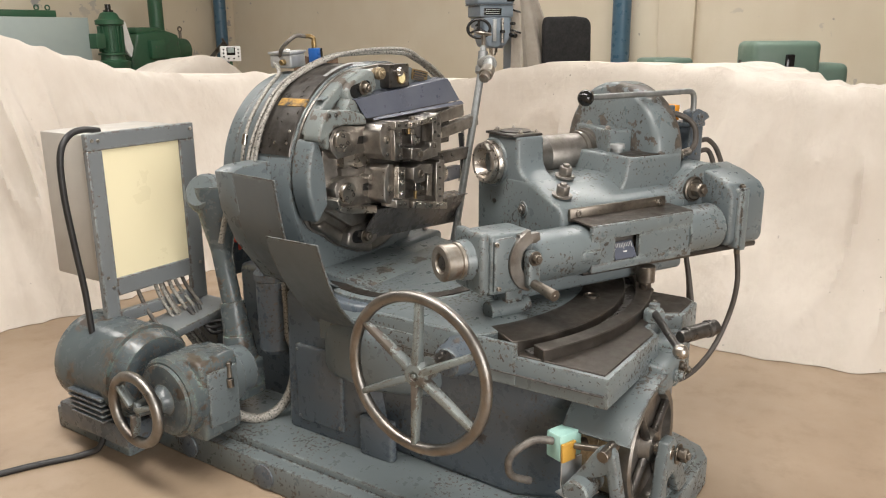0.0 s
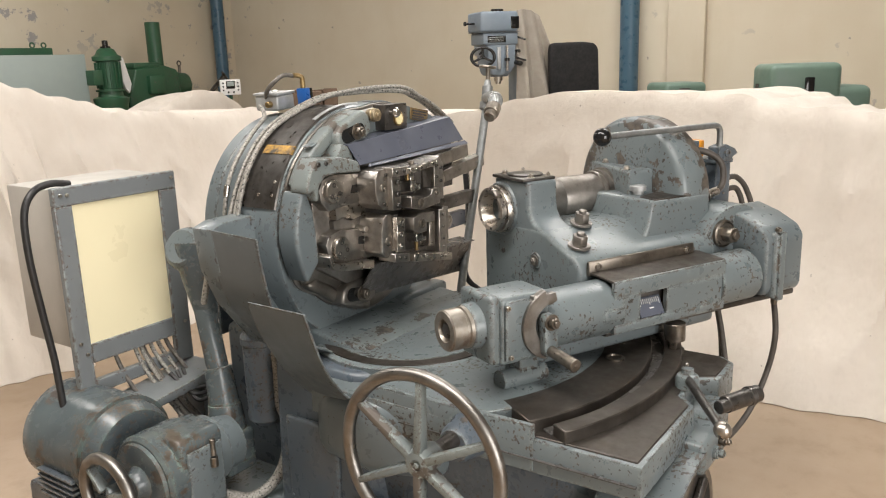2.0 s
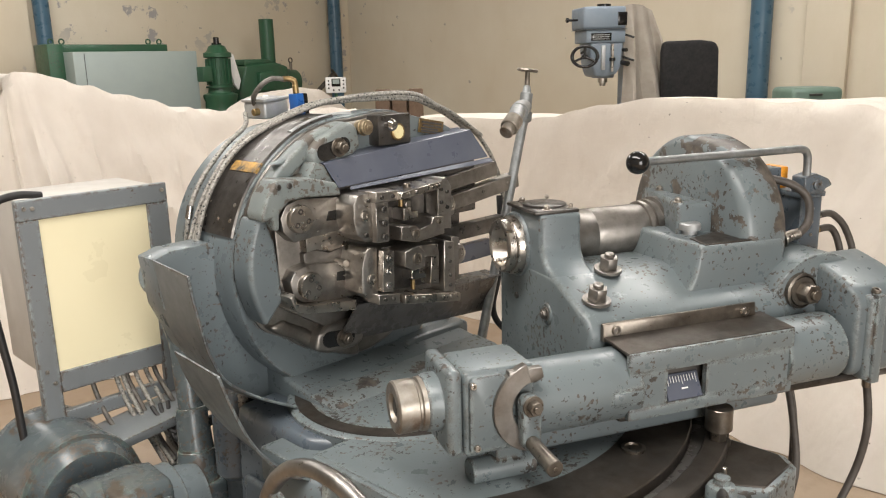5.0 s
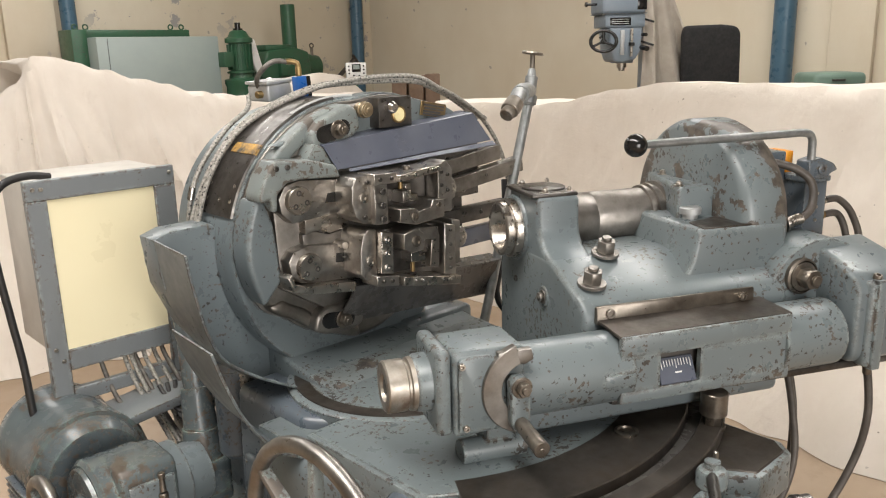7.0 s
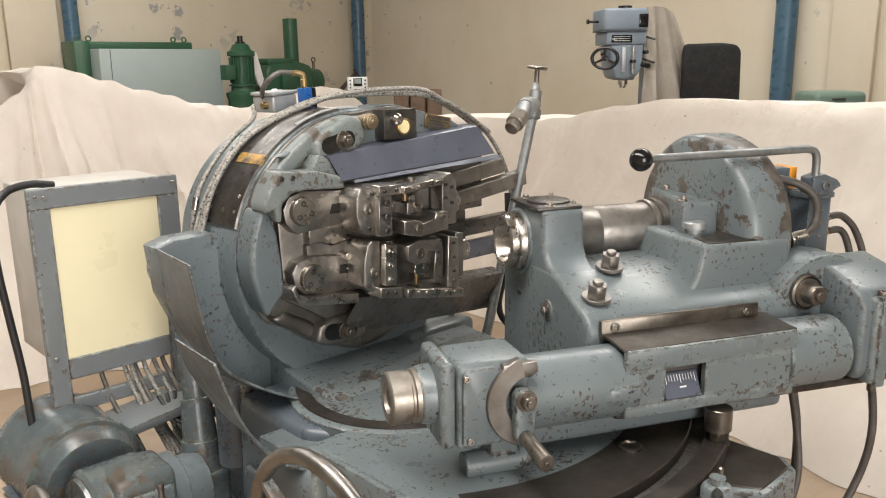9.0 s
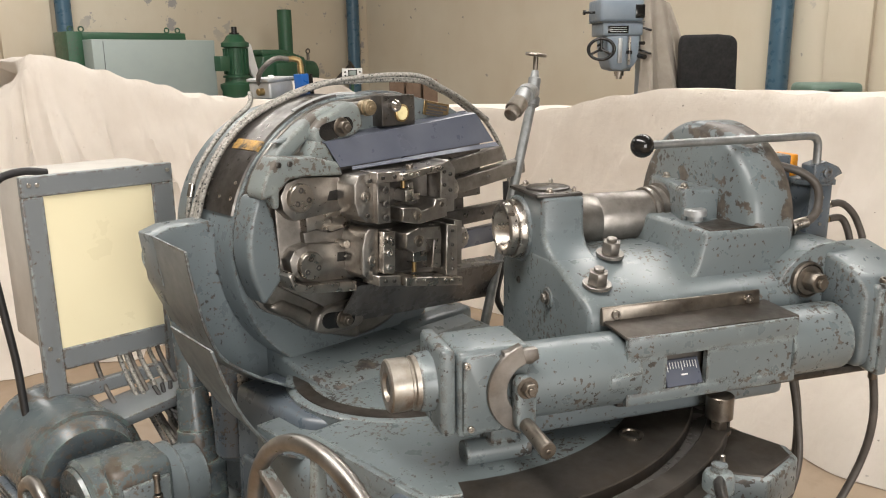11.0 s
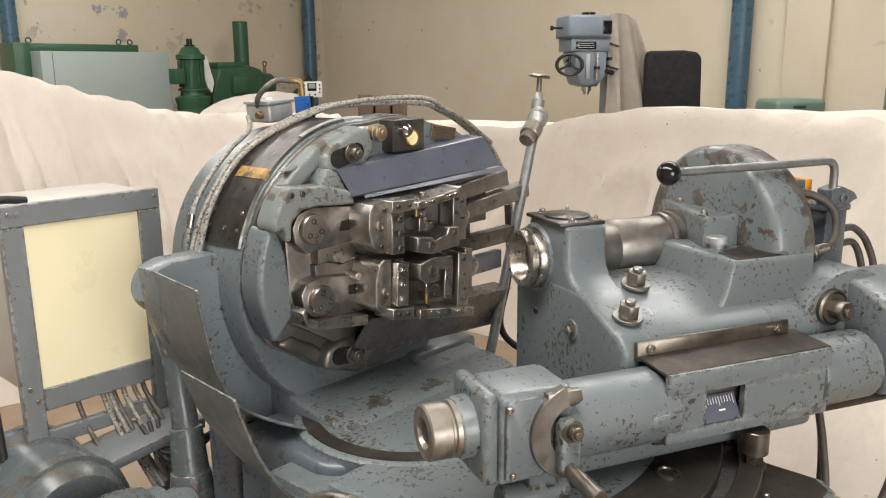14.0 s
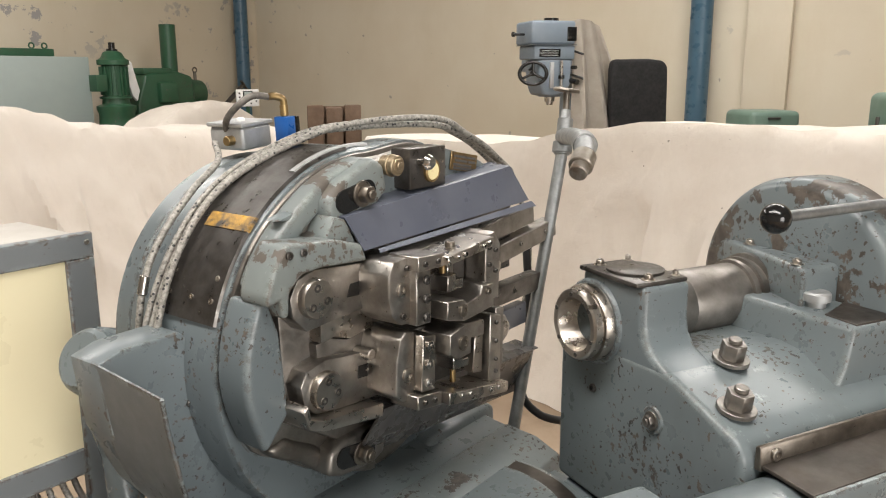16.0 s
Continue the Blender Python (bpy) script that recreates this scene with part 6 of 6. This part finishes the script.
# green head machine
gh = thing("green_machine_head", pose(4.35, 7.7, 0), "dark green machine head with a tall round column", "machine tool")
part("column", rod(B(), (0.50, 0.1, 1.2), (0.50, 0.1, 2.29), 0.098, n=36), GREEN, gh)
bm = prism(B(), [(-0.22, 0.9), (-0.22, 1.35), (-0.10, 1.68), (0.05, 1.70), (0.35, 1.72), (0.55, 1.66), (0.60, 1.2), (0.6, 0.9)], "y", -0.28, 0.28, 0.03, 3)
rod(bm, (0.55, -0.05, 1.45), (0.82, -0.05, 1.45), 0.2, 0.16)
rod(bm, (0.70, -0.2, 1.3), (0.90, -0.2, 1.3), 0.06)
box(bm, 0.05, 0.3, -0.35, -0.2, 1.35, 1.6, 0.03)
box(bm, -0.1, 0.3, -0.25, 0.2, 1.68, 1.76, 0.02)
part("head", bm, GREEN, gh)
bm = rod(B(), (0.72, -0.1, 1.3), (0.72, -0.1, 1.72), 0.02)
ring(bm, (0.72, -0.1, 1.74), (0, 1, 0), 0.03, 0.01, 16, 6)
part("lever", bm, RUSTY, gh)
part("pedestal", box(B(), -0.2, 0.6, -0.3, 0.3, 0, 0.95, 0.03), GREEN, gh)
bm = rod(B(), (0.45, -0.6, 1.05), (1.15, -0.5, 1.55), 0.03)
rod(bm, (1.08, -0.55, 1.60), (1.22, -0.48, 1.50), 0.018)
part("feed_lever", bm, STEEL_DARK, gh)
# meter stand
mt = thing("panel_meter", pose(4.88, 6.38, 0, 0, 0, -32) @ Matrix.Diagonal((0.85, 0.85, 0.885, 1)), "white panel meter box with a dark dial on a thin stand", "meter")
part("case", box(B(), -0.15, 0.15, -0.05, 0.05, 1.49, 1.71, 0.012), WHITE, mt)
part("dial", box(B(), -0.065, 0.065, -0.056, -0.05, 1.58, 1.69, 0.006), BAKELITE, mt, "dark dial")
part("dial_face", box(B(), -0.05, 0.05, -0.060, -0.056, 1.615, 1.68, 0.002), PALEGREEN, mt)
for x, z in ((-0.11, 1.66), (-0.11, 1.61), (-0.11, 1.56), (0.11, 1.66), (0.11, 1.61), (0.11, 1.56), (-0.04, 1.53), (0.04, 1.53)):
    part("terminal", rod(B(), (x, -0.05, z), (x, -0.062, z), 0.012, n=12), BAKELITE, mt)
part("stand", rod(B(), (0, 0, 0.0), (0, 0, 1.49), 0.025), GREEN, mt)
part("foot", box(B(), -0.15, 0.15, -0.12, 0.12, 0, 0.03), GREEN, mt)
# stack of wooden blocks
wb = thing("wooden_pattern", pose(2.95, 3.08, 0, 0, 0, -44), "dark wooden slatted crate behind the sheet", "crate")
for k in range(3):
    part("slat", box(B(), -0.20 + 0.135 * k, -0.08 + 0.135 * k, -0.05, 0.05, 0.9, 1.46 - 0.02 * (k % 2), 0.01), WOOD, wb)
part("back_board", box(B(), -0.20, 0.19, 0.05, 0.08, 0.0, 1.45, 0.005), WOOD, wb)
# milling head
MILL = pose(4.55, 2.22, 0.64, 0, 0, -38) @ Matrix.Diagonal((0.85, 0.85, 0.68, 1))
ml = thing("milling_head", MILL, "blue-grey milling machine head with a black handwheel", "milling head")
bm = box(B(), -0.25, 0.19, -0.2, 0.24, 1.86, 2.13, 0.03, 3)
part("motor_case", bm, BLUEGREY, ml)
part("top_cap", rod(B(), (0.02, 0, 2.13), (0.02, 0, 2.17), 0.07), BAKELITE, ml)
bm = box(B(), -0.22, 0.19, -0.19, 0.22, 1.69, 1.855, 0.02, 2)
part("gear_case", bm, BLUEGREY, ml)
part("rating_plate", box(B(), -0.17, 0.04, -0.196, -0.188, 1.72, 1.81, 0.002), BAKELITE, ml, "dark rating plate")
bm = B()
for k in range(3):
    box(bm, -0.15, 0.02, -0.199, -0.195, 1.735 + 0.025 * k, 1.742 + 0.025 * k, 0)
part("plate_marks", bm, ALU, ml)
bm = prism(B(), [(-0.18, 1.70), (0.17, 1.70), (0.16, 1.40), (0.10, 1.30), (-0.02, 1.26), (-0.12, 1.28), (-0.16, 1.42)], "y", -0.18, 0.18, 0.03, 3)
part("quill_case", bm, BLUEGREY, ml)
bm = box(B(), -0.06, -0.02, -0.20, -0.17, 1.36, 1.66, 0.004)
part("quill_scale", bm, ALU, ml)
bm = rod(B(), (0.02, 0, 1.20), (0.02, 0, 1.28), 0.05)
rod(bm, (0.02, 0, 1.16), (0.02, 0, 1.21), 0.032)
part("spindle", bm, STEEL, ml)
bm = ring(B(), (-0.24, -0.22, 1.53), (-0.35, -1, 0), 0.125, 0.018, 36, 10)
for k in range(3):
    a = radians(90 + 120 * k)
    rod(bm, (-0.24, -0.22, 1.53), (-0.24 + 0.12 * math.cos(a) * 0.94, -0.22 + 0.12 * math.cos(a) * -0.33, 1.53 + 0.12 * math.sin(a)), 0.014)
rod(bm, (-0.24, -0.22, 1.53), (-0.20, -0.1, 1.53), 0.03)
part("handwheel", bm, BAKELITE, ml, "black three-spoke handwheel")
part("knob", rod(B(), (0.15, -0.12, 1.60), (0.20, -0.2, 1.60), 0.022), BAKELITE, ml)
part("knob", rod(B(), (0.16, -0.15, 1.45), (0.2, -0.24, 1.43), 0.03), BAKELITE, ml)
bm = rod(B(), (-0.36, 0.0, 1.98), (-0.25, 0.0, 1.98), 0.015)
rod(bm, (-0.37, 0.0, 1.98), (-0.35, 0.0, 1.98), 0.03)
part("knob", bm, BAKELITE, ml)
part("motor_cutout", box(B(), 0.10, 0.195, -0.205, -0.15, 1.9, 2.06, 0.004), BAKELITE, ml)
for k, (x_, z_) in enumerate(((0.165, 1.80), (0.17, 1.52), (-0.205, 1.62))):
    part("side_lever", rod(B(), (x_, -0.14, z_), (x_ + (0.10 if x_ > 0 else -0.07), -0.22, z_ - 0.05), 0.013), BAKELITE, ml)
part("depth_stop", rod(B(), (0.05, -0.205, 1.34), (0.05, -0.205, 1.68), 0.014), STEEL, ml)
part("stop_nut", rod(B(), (0.05, -0.205, 1.47), (0.05, -0.205, 1.51), 0.03), BAKELITE, ml)
part("case_seam", box(B(), -0.255, 0.195, -0.205, 0.2, 1.852, 1.862, 0.0), DEEP, ml)
part("quill_collar", rod(B(), (0.02, 0, 1.26), (0.02, 0, 1.33), 0.11, 0.13), BLUEGREY, ml)
part("ram", box(B(), 0.0, 0.60, 0.2, 0.75, 1.55, 1.8, 0.03), BLUEGREY, ml)
part("column", box(B(), 0.46, 0.72, 0.45, 0.80, -0.94, 1.8, 0.03), BLUEGREY, ml)
# cloth over the ram side
b = bmesh.new()
rows = []
for i in range(22):
    s = i / 21
    row = []
    for j in range(24):
        k = j / 23
        x = 0.17 + 0.60 * s * (0.62 + 0.75 * k) + 0.03 * math.sin(9 * s + 3 * k) * k
        y = -0.14 - 0.10 * math.sin(5.5 * s + 1.0) * k + 0.07 * math.sin(17 * s + 2 * k) * (0.2 + k) + 0.20 * s
        z = 2.16 - 0.05 * (2 * s - 0.8) ** 2 - k * (1.28 + 0.1 * s)
        row.append(b.verts.new((x, y, z)))
    rows.append(row)
for a, c in zip(rows, rows[1:]):
    for j in range(23):
        b.faces.new((a[j], a[j + 1], c[j + 1], c[j]))
bmesh.ops.recalc_face_normals(b, faces=b.faces)
bmesh.ops.solidify(b, geom=b.faces[:], thickness=0.005)
single("cover_cloth", b, plain("grey_beige_cloth", (0.30, 0.265, 0.225), (0.36, 0.325, 0.28), 0.9, 5, 0.3), "grey-beige cover cloth hanging from the milling head", "cloth", m=MILL)
# black backrest
ch = thing("office_chair", pose(5.14, 1.71, 0, 0, 0, -44) @ Matrix.Diagonal((0.90, 0.90, 1.02, 1)), "tall black fabric chair back above the sheet", "chair")
part("backrest", prism(B(), [(-0.25, 0.86), (-0.27, 1.68), (-0.255, 1.76), (0.10, 1.765), (0.24, 1.75), (0.285, 1.70), (0.31, 1.0), (0.30, 0.86)], "y", -0.06, 0.06, 0.03, 4, scale1=0.98), BLACKCLOTH, ch)
part("seat", box(B(), -0.26, 0.27, -0.5, 0.02, 0.75, 0.9, 0.04, 3), BLACKCLOTH, ch)
part("stem", rod(B(), (0, -0.28, 0.05), (0, -0.28, 0.76), 0.04), STEEL_DARK, ch)
part("foot", rod(B(), (0, -0.28, 0.0), (0, -0.28, 0.05), 0.3), STEEL_DARK, ch)
# sage green machine tops
sg = thing("sage_machine", pose(5.10, 0.66, 0, 0, 0, -44), "sage green machine cover seen over the sheet", "machine tool")
part("cover", box(B(), -0.20, 0.20, -0.20, 0.20, 1.0, 1.405, 0.04, 3), SAGE, sg)
part("handle", box(B(), -0.07, 0.03, -0.215, -0.19, 1.345, 1.36, 0.004), STEEL_DARK, sg)
part("body", box(B(), -0.18, 0.18, -0.18, 0.18, 0, 1.0, 0.03), SAGE, sg)
sg2 = thing("sage_grinder", pose(4.41, -0.49, 0, 0, 0, -56), "sage green grinder head with a dark wheel slot", "grinder")
part("head", box(B(), -0.26, 0.26, -0.2, 0.2, 1.22, 1.56, 0.05, 4), SAGE, sg2)
part("wheel_slot", box(B(), -0.02, 0.05, -0.215, -0.1, 1.22, 1.46, 0.01), BAKELITE, sg2)
part("side_head", box(B(), 0.2, 0.5, -0.18, 0.2, 1.1, 1.39, 0.06, 4), SAGE, sg2)
bm = box(B(), -0.06, 0.12, -0.28, -0.18, 1.2, 1.33, 0.008)
part("rest", bm, STEEL_DARK, sg2)
bm = rod(B(), (-0.33, -0.1, 1.2), (-0.33, -0.1, 1.42), 0.012)
box(bm, -0.36, -0.24, -0.16, 0.0, 1.26, 1.34, 0.01)
part("dresser", bm, STEEL_DARK, sg2)
part("body", box(B(), -0.25, 0.45, -0.25, 0.25, 0, 1.22, 0.04), SAGE, sg2)
